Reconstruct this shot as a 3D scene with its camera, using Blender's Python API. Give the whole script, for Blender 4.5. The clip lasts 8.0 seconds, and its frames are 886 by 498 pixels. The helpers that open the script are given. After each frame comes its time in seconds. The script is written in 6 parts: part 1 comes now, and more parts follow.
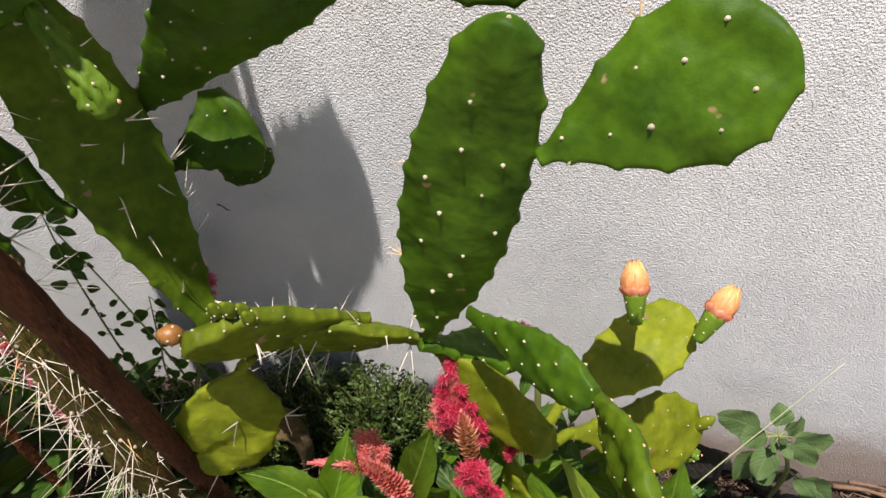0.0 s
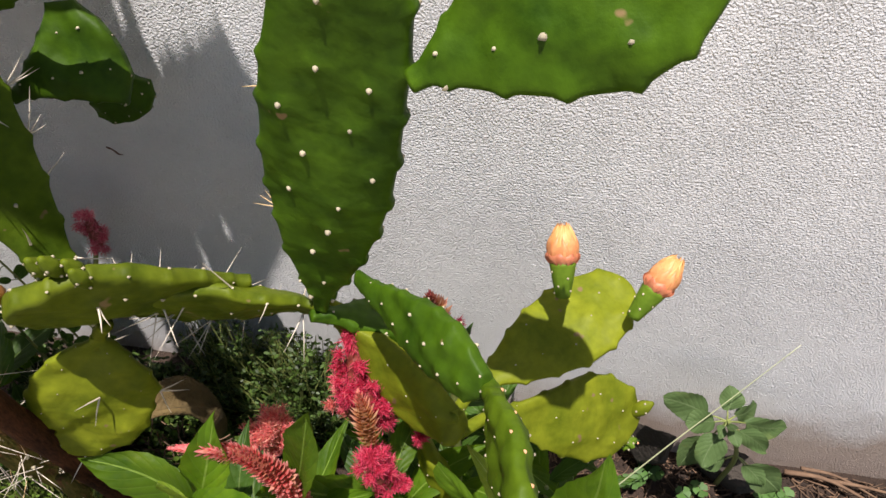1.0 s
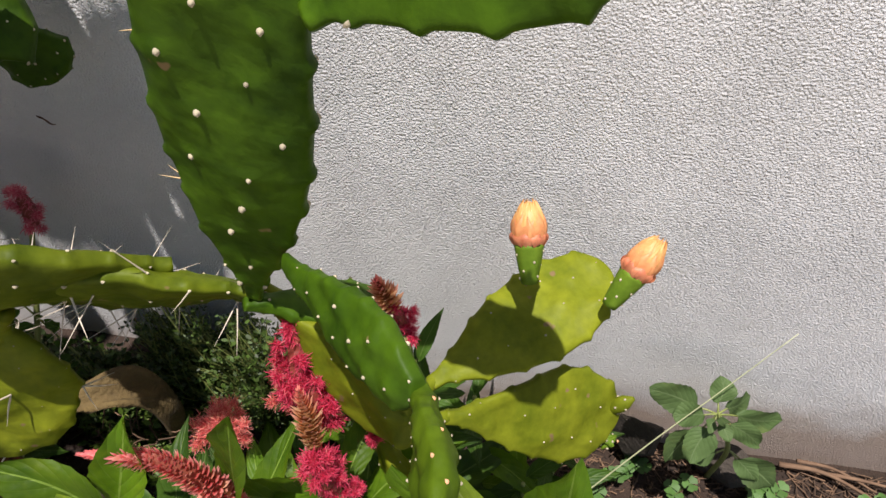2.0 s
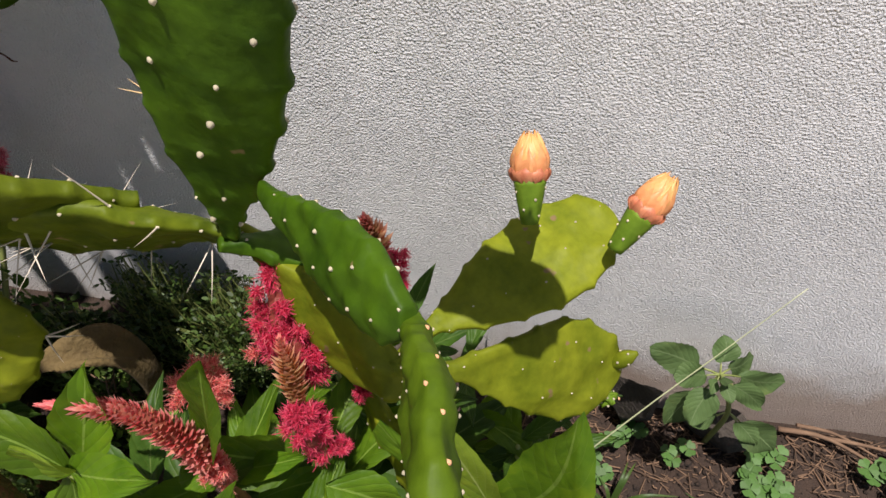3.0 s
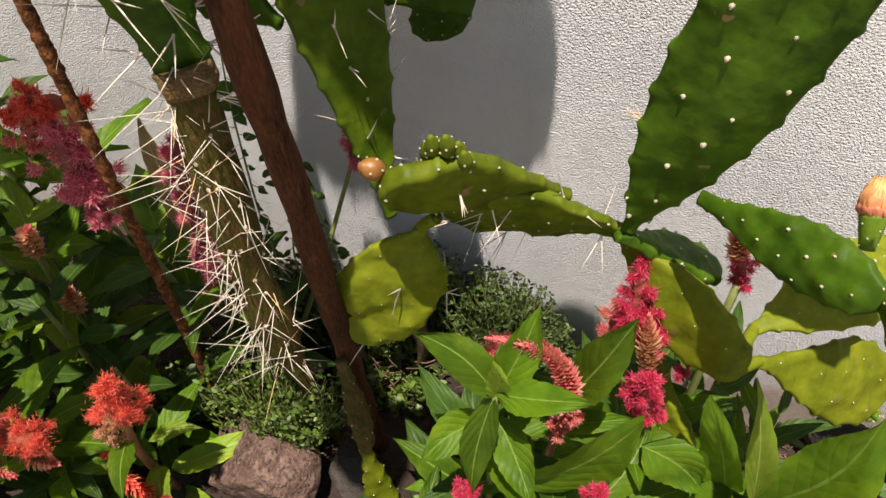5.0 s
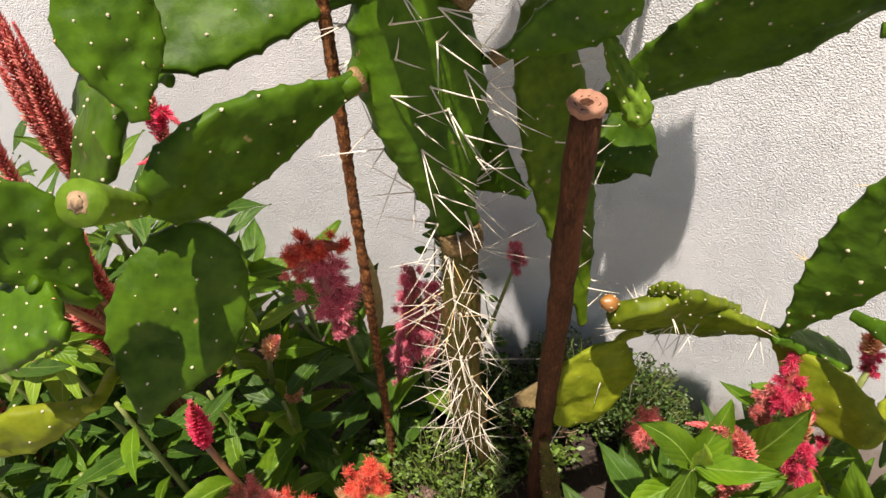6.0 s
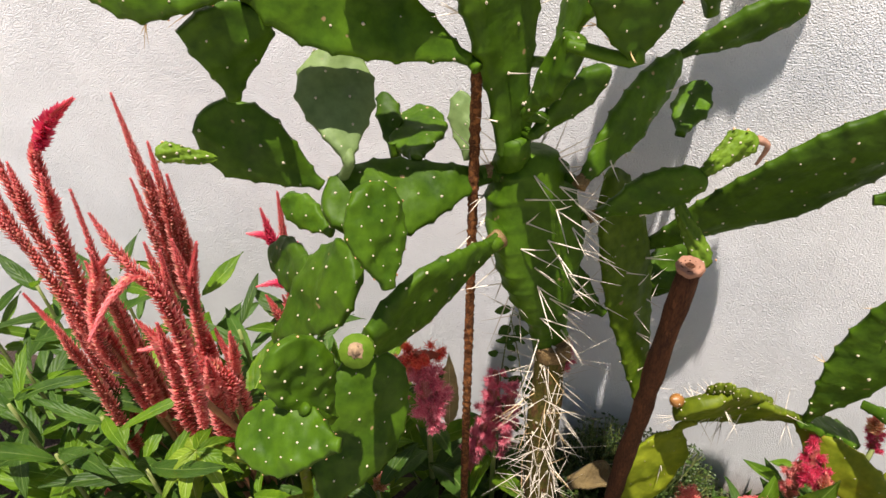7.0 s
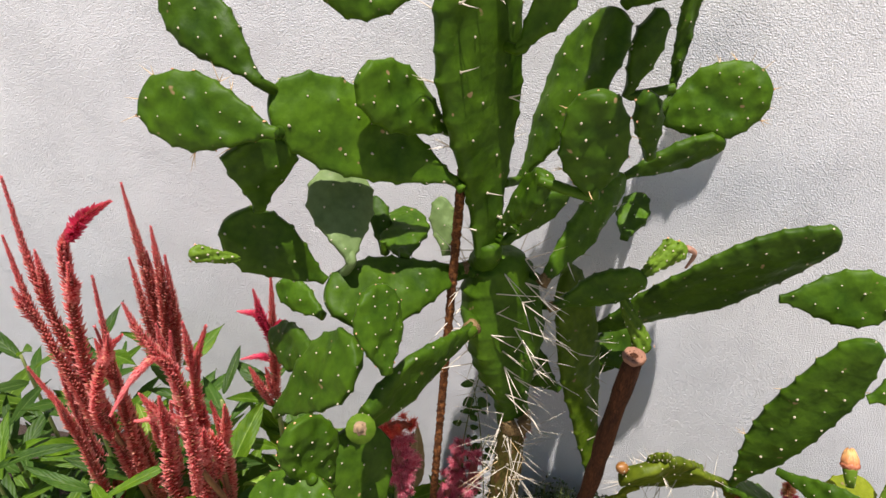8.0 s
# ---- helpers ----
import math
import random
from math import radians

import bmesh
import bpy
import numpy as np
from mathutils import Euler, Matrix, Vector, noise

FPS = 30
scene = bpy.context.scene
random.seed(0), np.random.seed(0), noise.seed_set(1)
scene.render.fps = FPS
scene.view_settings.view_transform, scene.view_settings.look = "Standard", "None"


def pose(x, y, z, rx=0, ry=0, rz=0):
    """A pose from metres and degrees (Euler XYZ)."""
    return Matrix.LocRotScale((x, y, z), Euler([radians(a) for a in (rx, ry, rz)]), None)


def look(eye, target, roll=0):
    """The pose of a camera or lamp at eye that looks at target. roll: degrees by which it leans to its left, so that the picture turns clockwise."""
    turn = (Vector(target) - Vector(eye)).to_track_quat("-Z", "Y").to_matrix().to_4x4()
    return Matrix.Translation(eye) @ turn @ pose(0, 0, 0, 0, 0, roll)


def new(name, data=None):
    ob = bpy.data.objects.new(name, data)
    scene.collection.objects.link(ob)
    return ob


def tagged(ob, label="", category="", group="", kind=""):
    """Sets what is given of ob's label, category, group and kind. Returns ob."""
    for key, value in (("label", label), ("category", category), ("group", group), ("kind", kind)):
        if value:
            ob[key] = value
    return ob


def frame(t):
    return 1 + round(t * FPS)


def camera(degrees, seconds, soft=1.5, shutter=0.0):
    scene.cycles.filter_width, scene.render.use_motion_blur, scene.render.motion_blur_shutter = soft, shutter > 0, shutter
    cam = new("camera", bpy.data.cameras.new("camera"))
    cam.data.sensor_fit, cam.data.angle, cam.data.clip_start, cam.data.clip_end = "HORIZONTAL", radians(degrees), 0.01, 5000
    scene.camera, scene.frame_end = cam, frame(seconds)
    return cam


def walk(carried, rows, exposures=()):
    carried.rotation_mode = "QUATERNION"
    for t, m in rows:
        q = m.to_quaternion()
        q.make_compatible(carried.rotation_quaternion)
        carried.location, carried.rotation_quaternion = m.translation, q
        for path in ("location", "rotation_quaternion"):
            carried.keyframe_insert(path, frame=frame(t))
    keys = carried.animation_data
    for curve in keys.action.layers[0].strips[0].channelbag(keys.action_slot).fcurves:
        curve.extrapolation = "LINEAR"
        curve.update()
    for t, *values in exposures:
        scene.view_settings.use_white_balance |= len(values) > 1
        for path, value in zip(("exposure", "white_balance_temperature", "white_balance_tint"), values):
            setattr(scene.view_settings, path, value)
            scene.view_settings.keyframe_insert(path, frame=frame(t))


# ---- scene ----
cam = camera(68.7, 8.0)
PATH = [
    (0, (0.199, -0.416, 0.8), (-0.13, 0.958, -0.615), -6.8),
    (0.5, (0.217, -0.395, 0.774), (-0.047, 0.959, -0.673), -4.6),
    (1, (0.239, -0.368, 0.746), (-0.029, 0.94, -0.743), -3.7),
    (1.5, (0.257, -0.346, 0.728), (-0.018, 0.961, -0.76), -3.8),
    (1.7, (0.26, -0.34, 0.722), (-0.012, 0.95, -0.782), -3.8),
    (2.8, (0.259, -0.327, 0.679), (0.017, 0.891, -0.888), -3.5),
    (3, (0.257, -0.332, 0.676), (0.025, 0.881, -0.898), -2.9),
    (3.5, (0.24, -0.347, 0.688), (-0.006, 0.868, -0.882), -2.1),
    (3.7, (0.221, -0.336, 0.707), (-0.011, 0.798, -0.924), -1.4),
    (4, (0.21, -0.377, 0.699), (-0.108, 0.823, -0.869), -2.1),
    (4.3, (0.186, -0.397, 0.708), (-0.187, 0.809, -0.844), -2.1),
    (4.4, (0.166, -0.396, 0.71), (-0.201, 0.808, -0.844), -1.9),
    (4.5, (0.16, -0.411, 0.713), (-0.247, 0.809, -0.819), -2.8),
    (5, (0.104, -0.448, 0.736), (-0.36, 0.795, -0.762), -3.1),
    (5.2, (0.077, -0.466, 0.756), (-0.424, 0.784, -0.723), -3.7),
    (6.3, (-0.066, -0.548, 0.893), (-0.575, 0.859, -0.433), -5.0),
    (6.4, (-0.078, -0.552, 0.897), (-0.593, 0.876, -0.405), -4.9),
    (6.5, (-0.086, -0.57, 0.92), (-0.565, 0.865, -0.388), -3.7),
    (7, (-0.126, -0.632, 0.991), (-0.539, 0.887, -0.243), -2.6),
    (7.5, (-0.142, -0.671, 1.027), (-0.411, 0.921, -0.152), 0.7),
    (8, (-0.148, -0.688, 1.065), (-0.412, 0.966, -0.028), 2.3),
]
walk(cam, [(t, look(eye, target, roll)) for t, eye, target, roll in PATH], exposures=[(0, 0.90, 6500, 10), (1.5, 0.78, 6500, 10), (3.5, 0.65, 6500, 10), (4.5, 0.74, 6750, 10), (5, 0.94, 6950, 10), (6.5, 1.32, 6850, 10), (7.0, 1.17, 6650, 10), (8, 0.92, 6350, 10)])

# ---- light ----
SUN_WAY = Vector((0.12, -1.0, 6.1)).normalized()
world = bpy.data.worlds.new("sky")
scene.world = world
world.use_nodes = True
wn = world.node_tree.nodes
wl = world.node_tree.links
sky = wn.new("ShaderNodeTexSky")
sky.sky_type = "NISHITA"
sky.sun_disc = False
sky.sun_elevation = math.asin(SUN_WAY.z)
sky.sun_rotation = math.atan2(SUN_WAY.x, SUN_WAY.y)
wn["Background"].inputs[1].default_value = 0.047
wl.new(sky.outputs[0], wn["Background"].inputs[0])
sun = new("sun", bpy.data.lights.new("sun", "SUN"))
sun.data.energy = 5.0
sun.data.angle = radians(0.55)
sun.data.color = (1.0, 0.935, 0.875)
sun.matrix_world = SUN_WAY.to_track_quat("Z", "Y").to_matrix().to_4x4()

# ---- materials ----


def shader(name):
    m = bpy.data.materials.new(name)
    m.use_nodes = True
    nt = m.node_tree
    return m, nt, nt.nodes["Principled BSDF"]


def node(nt, kind, **sets):
    n = nt.nodes.new(kind)
    for k, v in sets.items():
        n.inputs[k].default_value = v
    return n


def ramp(nt, source, stops):
    r = nt.nodes.new("ShaderNodeValToRGB")
    e = r.color_ramp.elements
    while len(e) < len(stops):
        e.new(0.5)
    for el, (p, c) in zip(e, stops):
        el.position = p
        el.color = (*c, 1)
    nt.links.new(source, r.inputs[0])
    return r.outputs[0]


def noise_tex(nt, scale, detail=4.0, rough=0.55, coord="Object"):
    tc = nt.nodes.new("ShaderNodeTexCoord")
    n = node(nt, "ShaderNodeTexNoise", Scale=scale, Detail=detail, Roughness=rough)
    nt.links.new(tc.outputs[coord], n.inputs["Vector"])
    return n.outputs["Fac"]


def mixed(nt, fac, a, b):
    m = nt.nodes.new("ShaderNodeMix")
    m.data_type = "RGBA"
    for sock, v in ((m.inputs[0], fac), (m.inputs[6], a), (m.inputs[7], b)):
        if isinstance(v, (int, float)):
            sock.default_value = v
        elif isinstance(v, tuple):
            sock.default_value = (*v, 1)
        else:
            nt.links.new(v, sock)
    return m.outputs[2]


def bumped(nt, bsdf, height, strength, distance):
    b = node(nt, "ShaderNodeBump", Strength=strength, Distance=distance)
    nt.links.new(height, b.inputs["Height"])
    nt.links.new(b.outputs[0], bsdf.inputs["Normal"])
    return b


def random_of(nt, island=False):
    if island:
        return nt.nodes.new("ShaderNodeNewGeometry").outputs["Random Per Island"]
    return nt.nodes.new("ShaderNodeObjectInfo").outputs["Random"]


def plain(name, lo, hi, scale, rough=0.7, bump=0.3, dist=0.001, vary=0.0, island=False, transmit=0.0):
    """Colour drifting between lo and hi at two scales, with a fine relief."""
    m, nt, b = shader(name)
    n1 = noise_tex(nt, scale)
    n2 = noise_tex(nt, scale * 7, 6)
    c = mixed(nt, n2, ramp(nt, n1, ((0.3, lo), (0.7, hi))), tuple((x + y) / 2 for x, y in zip(lo, hi)))
    if vary:
        r = random_of(nt, island)
        hv = node(nt, "ShaderNodeHueSaturation")
        mr = node(nt, "ShaderNodeMapRange")
        mr.inputs[3].default_value = 1 - vary
        mr.inputs[4].default_value = 1 + vary
        nt.links.new(r, mr.inputs[0])
        nt.links.new(mr.outputs[0], hv.inputs["Value"])
        nt.links.new(c, hv.inputs["Color"])
        c = hv.outputs[0]
    nt.links.new(c, b.inputs["Base Color"])
    b.inputs["Roughness"].default_value = rough
    if bump:
        bumped(nt, b, n2, bump, dist)
    if transmit:
        thin(nt, b, c, transmit)
    return m


def weathered(name, lo, hi, patch, scale, along=1.0, cover=0.5, relief=0.002, bumps=0.8):
    """Streaked between lo and hi, with flakes of another colour standing proud; along: below 1 draws the grain out in height."""
    m, nt, b = shader(name)
    tc = nt.nodes.new("ShaderNodeTexCoord")
    mp = nt.nodes.new("ShaderNodeMapping")
    mp.inputs["Scale"].default_value = (1.0, 1.0, along)
    nt.links.new(tc.outputs["Object"], mp.inputs["Vector"])

    def grain(k, detail):
        n = node(nt, "ShaderNodeTexNoise", Scale=scale * k, Detail=detail, Roughness=0.65)
        nt.links.new(mp.outputs[0], n.inputs["Vector"])
        return n.outputs["Fac"]

    coarse, flakes, fine = grain(1.0, 4), grain(2.3, 5), grain(9.0, 4)
    c = ramp(nt, coarse, ((0.36, lo), (0.62, hi)))
    c = mixed(nt, ramp(nt, flakes, ((cover, (0, 0, 0)), (cover + 0.05, (1, 1, 1)))), c, patch)
    c = mixed(nt, 0.35, c, ramp(nt, fine, ((0.35, tuple(v * 0.4 for v in lo)), (0.65, tuple(min(1.0, v * 1.3) for v in patch)))))
    nt.links.new(c, b.inputs["Base Color"])
    b.inputs["Roughness"].default_value = 0.85
    b.inputs["Specular IOR Level"].default_value = 0.15
    h = nt.nodes.new("ShaderNodeMath")
    h.operation = "MULTIPLY_ADD"
    nt.links.new(flakes, h.inputs[0])
    h.inputs[1].default_value = 1.6
    nt.links.new(fine, h.inputs[2])
    bumped(nt, b, h.outputs[0], bumps, relief)
    return m


def thin(nt, b, colour, amount):
    """Lets light through a thin leaf or petal."""
    tr = nt.nodes.new("ShaderNodeBsdfTranslucent")
    if isinstance(colour, tuple):
        tr.inputs[0].default_value = (*colour, 1)
    else:
        nt.links.new(colour, tr.inputs[0])
    mx = nt.nodes.new("ShaderNodeMixShader")
    mx.inputs[0].default_value = amount
    out = nt.nodes["Material Output"]
    nt.links.new(b.outputs[0], mx.inputs[1])
    nt.links.new(tr.outputs[0], mx.inputs[2])
    nt.links.new(mx.outputs[0], out.inputs[0])


def stucco_paint():
    m, nt, b = shader("stucco_paint")
    tc = nt.nodes.new("ShaderNodeTexCoord")
    big = noise_tex(nt, 2.2, 5)
    mid = noise_tex(nt, 16, 6)
    c = ramp(nt, big, ((0.3, (0.82, 0.81, 0.83)), (0.7, (0.91, 0.90, 0.92))))
    c = mixed(nt, 0.35, c, ramp(nt, mid, ((0.25, (0.72, 0.705, 0.72)), (0.75, (0.92, 0.905, 0.92)))))
    # rain-splashed earth along the foot
    sep = nt.nodes.new("ShaderNodeSeparateXYZ")
    nt.links.new(tc.outputs["Object"], sep.inputs[0])
    edge = nt.nodes.new("ShaderNodeMath")
    edge.operation = "MULTIPLY_ADD"
    nt.links.new(noise_tex(nt, 13, 8, 0.7), edge.inputs[0])
    edge.inputs[1].default_value = -0.13
    nt.links.new(sep.outputs[2], edge.inputs[2])
    foot = ramp(nt, edge.outputs[0], ((-0.0, (0.9, 0.9, 0.9)), (0.035, (0.4, 0.4, 0.4)), (0.085, (0, 0, 0))))
    c = mixed(nt, foot, c, (0.40, 0.295, 0.235))
    nt.links.new(c, b.inputs["Base Color"])
    b.inputs["Roughness"].default_value = 0.75
    grain = noise_tex(nt, 600, 2, 0.5)
    lump = noise_tex(nt, 300, 2, 0.5)
    add = nt.nodes.new("ShaderNodeMath")
    add.operation = "MULTIPLY_ADD"
    nt.links.new(lump, add.inputs[0])
    add.inputs[1].default_value = 0.32
    nt.links.new(grain, add.inputs[2])
    # trowelled smooth in places
    rough = node(nt, "ShaderNodeMapRange")
    rough.inputs[1].default_value = 0.36
    rough.inputs[2].default_value = 0.62
    rough.inputs[3].default_value = 0.72
    nt.links.new(noise_tex(nt, 11, 3, 0.6), rough.inputs[0])
    mul = nt.nodes.new("ShaderNodeMath")
    mul.operation = "MULTIPLY"
    nt.links.new(add.outputs[0], mul.inputs[0])
    nt.links.new(rough.outputs[0], mul.inputs[1])
    bumped(nt, b, mul.outputs[0], 1.0, 0.0050)
    return m


def pad_skin(name, dark, light, corky=0.0, through_light=0.12):
    m, nt, b = shader(name)
    n1 = noise_tex(nt, 26, 3)
    n2 = noise_tex(nt, 130, 5)
    c = ramp(nt, n1, ((0.34, dark), (0.68, light)))
    c = mixed(nt, 0.30, c, ramp(nt, n2, ((0.3, tuple(v * 0.65 for v in dark)), (0.7, tuple(min(1, v * 1.3) for v in light)))))
    hv = node(nt, "ShaderNodeHueSaturation")
    mr = node(nt, "ShaderNodeMapRange")
    mr.inputs[3].default_value = 0.8
    mr.inputs[4].default_value = 1.2
    nt.links.new(random_of(nt), mr.inputs[0])
    nt.links.new(mr.outputs[0], hv.inputs["Value"])
    nt.links.new(c, hv.inputs["Color"])
    c = hv.outputs[0]
    # old scars and dry specks
    sp = ramp(nt, noise_tex(nt, 75, 2), ((0.72 - corky * 0.3, (0, 0, 0)), (0.76 - corky * 0.2, (1, 1, 1))))
    c = mixed(nt, sp, c, (0.22, 0.15, 0.07))
    nt.links.new(c, b.inputs["Base Color"])
    b.inputs["Roughness"].default_value = 0.52
    b.inputs["Specular IOR Level"].default_value = 0.13
    tex = nt.nodes.new("ShaderNodeMath")
    tex.operation = "MULTIPLY_ADD"
    nt.links.new(noise_tex(nt, 48, 3, 0.5), tex.inputs[0])
    tex.inputs[1].default_value = 0.45
    nt.links.new(n1, tex.inputs[2])
    fine = nt.nodes.new("ShaderNodeMath")
    fine.operation = "MULTIPLY_ADD"
    nt.links.new(noise_tex(nt, 900, 2), fine.inputs[0])
    fine.inputs[1].default_value = 0.03
    nt.links.new(tex.outputs[0], fine.inputs[2])
    bumped(nt, b, fine.outputs[0], 0.55, 0.006)
    thin(nt, b, c, through_light)
    return m


def leaf_skin(name, dark, light, vein, gloss=0.5, through_light=0.28, relief=0.5):
    """A leaf with a midrib and side veins laid along its UV map."""
    m, nt, b = shader(name)
    uv = nt.nodes.new("ShaderNodeUVMap")
    sep = nt.nodes.new("ShaderNodeSeparateXYZ")
    nt.links.new(uv.outputs[0], sep.inputs[0])

    def calc(op, a, v, w=None):
        k = nt.nodes.new("ShaderNodeMath")
        k.operation = op
        for i, q in enumerate((a, v, w)):
            if q is None:
                continue
            if isinstance(q, (int, float)):
                k.inputs[i].default_value = q
            else:
                nt.links.new(q, k.inputs[i])
        return k.outputs[0]

    off = calc("ABSOLUTE", calc("SUBTRACT", sep.outputs[1], 0.5), 0)
    along = calc("MULTIPLY_ADD", off, -0.75, sep.outputs[0])
    side = calc("ABSOLUTE", calc("SINE", calc("MULTIPLY", along, 21.0), 0), 0)
    sidevein = calc("LESS_THAN", side, 0.11)
    mid = calc("LESS_THAN", off, 0.022)
    veins = calc("MAXIMUM", calc("MULTIPLY", sidevein, 0.22), mid)
    n1 = noise_tex(nt, 34, 4)
    c = ramp(nt, n1, ((0.3, dark), (0.7, light)))
    # paler, yellowed patches
    pale = ramp(nt, noise_tex(nt, 13, 5, 0.65), ((0.50, (0, 0, 0)), (0.68, (0.7, 0.7, 0.7))))
    c = mixed(nt, pale, c, (min(0.5, light[0] * 1.9), light[1] * 1.35, light[2]))
    hv = node(nt, "ShaderNodeHueSaturation")
    mr = node(nt, "ShaderNodeMapRange")
    mr.inputs[3].default_value = 0.72
    mr.inputs[4].default_value = 1.25
    nt.links.new(random_of(nt), mr.inputs[0])
    nt.links.new(mr.outputs[0], hv.inputs["Value"])
    nt.links.new(c, hv.inputs["Color"])
    c = mixed(nt, veins, hv.outputs[0], vein)
    nt.links.new(c, b.inputs["Base Color"])
    b.inputs["Roughness"].default_value = gloss
    b.inputs["Specular IOR Level"].default_value = 0.2
    bumped(nt, b, calc("MULTIPLY_ADD", calc("POWER", side, 0.6), relief, noise_tex(nt, 110, 4)), 0.5, 0.0017)
    thin(nt, b, mixed(nt, 0.45, c, tuple(min(0.6, 2.4 * v) for v in light)), through_light)
    return m


def bract_skin(name, stops, tip_colour=(0.88, 0.48, 0.40)):
    """Flower bracts, each one a little different."""
    m, nt, b = shader(name)
    c = ramp(nt, random_of(nt, True), stops)
    c = mixed(nt, mixed(nt, 0.5, noise_tex(nt, 60, 3), (0, 0, 0)), c, tuple(v * 0.8 for v in stops[0][1]))
    # each bract pales to its tip
    uv = nt.nodes.new("ShaderNodeUVMap")
    sep = nt.nodes.new("ShaderNodeSeparateXYZ")
    nt.links.new(uv.outputs[0], sep.inputs[0])
    tip = ramp(nt, sep.outputs[1], ((0.35, (0, 0, 0)), (1.0, (0.75, 0.75, 0.75))))
    c = mixed(nt, tip, c, tip_colour)
    # the young end of a spike is pinker than its seeded foot
    c = mixed(nt, ramp(nt, sep.outputs[0], ((0.0, (0.22, 0.22, 0.22)), (0.30, (0, 0, 0)))), c, tuple(v * k for v, k in zip(stops[0][1], (0.62, 1.3, 0.6))))
    c = mixed(nt, ramp(nt, sep.outputs[0], ((0.6, (0, 0, 0)), (1.0, (0.75, 0.75, 0.75)))), c, (0.82, 0.17, 0.19))
    # the stalk between the bracts
    c = mixed(nt, ramp(nt, sep.outputs[1], ((0.0, (0.7, 0.7, 0.7)), (0.06, (0, 0, 0)))), c, (0.20, 0.085, 0.035))
    nt.links.new(c, b.inputs["Base Color"])
    b.inputs["Roughness"].default_value = 0.55
    thin(nt, b, c, 0.5)
    return m


STUCCO = stucco_paint()


def garden_soil():
    """Dark soil in the bed; unseen pale ground added in front to bounce light."""
    m, nt, b = shader("soil")
    n1, n2 = noise_tex(nt, 22), noise_tex(nt, 150, 6)
    dark = mixed(nt, n2, ramp(nt, n1, ((0.3, (0.014, 0.008, 0.005)), (0.7, (0.055, 0.031, 0.021)))), (0.032, 0.018, 0.012))
    # bright ground out of view, put there to throw light on the wall
    pale = mixed(nt, n2, ramp(nt, noise_tex(nt, 3), ((0.3, (0.44, 0.39, 0.33)), (0.7, (0.58, 0.52, 0.44)))), (0.51, 0.46, 0.38))
    tc = nt.nodes.new("ShaderNodeTexCoord")
    sep = nt.nodes.new("ShaderNodeSeparateXYZ")
    nt.links.new(tc.outputs["Object"], sep.inputs[0])
    edge = nt.nodes.new("ShaderNodeMath")
    edge.operation = "MULTIPLY_ADD"
    nt.links.new(noise_tex(nt, 7), edge.inputs[0])
    edge.inputs[1].default_value = -0.18
    nt.links.new(sep.outputs[1], edge.inputs[2])
    front = node(nt, "ShaderNodeMapRange")
    front.inputs[1].default_value = -0.64
    front.inputs[2].default_value = -0.76
    nt.links.new(edge.outputs[0], front.inputs[0])
    nt.links.new(mixed(nt, front.outputs[0], dark, pale), b.inputs["Base Color"])
    b.inputs["Roughness"].default_value = 0.95
    bumped(nt, b, n2, 1.0, 0.012)
    return m


SOIL = garden_soil()
SKIN = pad_skin("cactus_skin", (0.0145, 0.040, 0.0014), (0.055, 0.110, 0.0038))
SKIN_YOUNG = pad_skin("young_cactus_skin", (0.060, 0.115, 0.006), (0.135, 0.210, 0.020))
# pads lit from behind: that light is put into the paler colour
SKIN_PALE = pad_skin("pale_backlit_cactus_skin", (0.095, 0.150, 0.045), (0.170, 0.230, 0.085))
# yellower skin, with sunlight on and through these pads put into the colour
SKIN_YELLOW = pad_skin("sunlit_cactus_skin", (0.090, 0.122, 0.006), (0.200, 0.220, 0.013), 0.06, 0.32)
# lightened copy of the skin, for light falling through two of the pads
SKIN_LIT_THROUGH = pad_skin("lit_through_cactus_skin", (0.034, 0.070, 0.003), (0.105, 0.160, 0.008), 0.0, 0.34)
SKIN_OLD = pad_skin("cactus_skin_old", (0.036, 0.060, 0.003), (0.122, 0.150, 0.008), 0.12)
STEM_SKIN = weathered("old_stem_skin", (0.034, 0.038, 0.005), (0.092, 0.090, 0.014), (0.110, 0.056, 0.020), 48, 0.5, 0.54, 0.0018)
CORK = weathered("cork", (0.070, 0.040, 0.013), (0.185, 0.115, 0.045), (0.230, 0.155, 0.075), 70, 1.6, 0.56, 0.0018)
WOOL = plain("areole_wool", (0.24, 0.20, 0.13), (0.54, 0.48, 0.35), 300, 0.95, 0.4, 0.0005, vary=0.25)
WOOL_RED = plain("areole_wool_red", (0.45, 0.20, 0.10), (0.70, 0.40, 0.22), 300, 0.95, 0.4, 0.0005, vary=0.2)
SPINE = plain("spine", (0.42, 0.34, 0.26), (0.74, 0.67, 0.57), 90, 0.5, 0.0, vary=0.15)
SPINE_TAN = plain("spine_tan", (0.45, 0.28, 0.12), (0.68, 0.50, 0.26), 90, 0.5, 0.0)
PETAL = plain("bud_petal", (0.52, 0.15, 0.05), (0.80, 0.42, 0.18), 190, 0.5, 0.2, 0.0006, vary=0.12, transmit=0.3)
PETAL_INNER = plain("inner_bud_petal", (0.66, 0.27, 0.07), (0.86, 0.54, 0.22), 190, 0.5, 0.2, 0.0006, vary=0.12, transmit=0.3)
PETAL_OUTER = plain("outer_bud_petal", (0.42, 0.09, 0.05), (0.70, 0.30, 0.15), 190, 0.5, 0.2, 0.0006, vary=0.15, transmit=0.3)
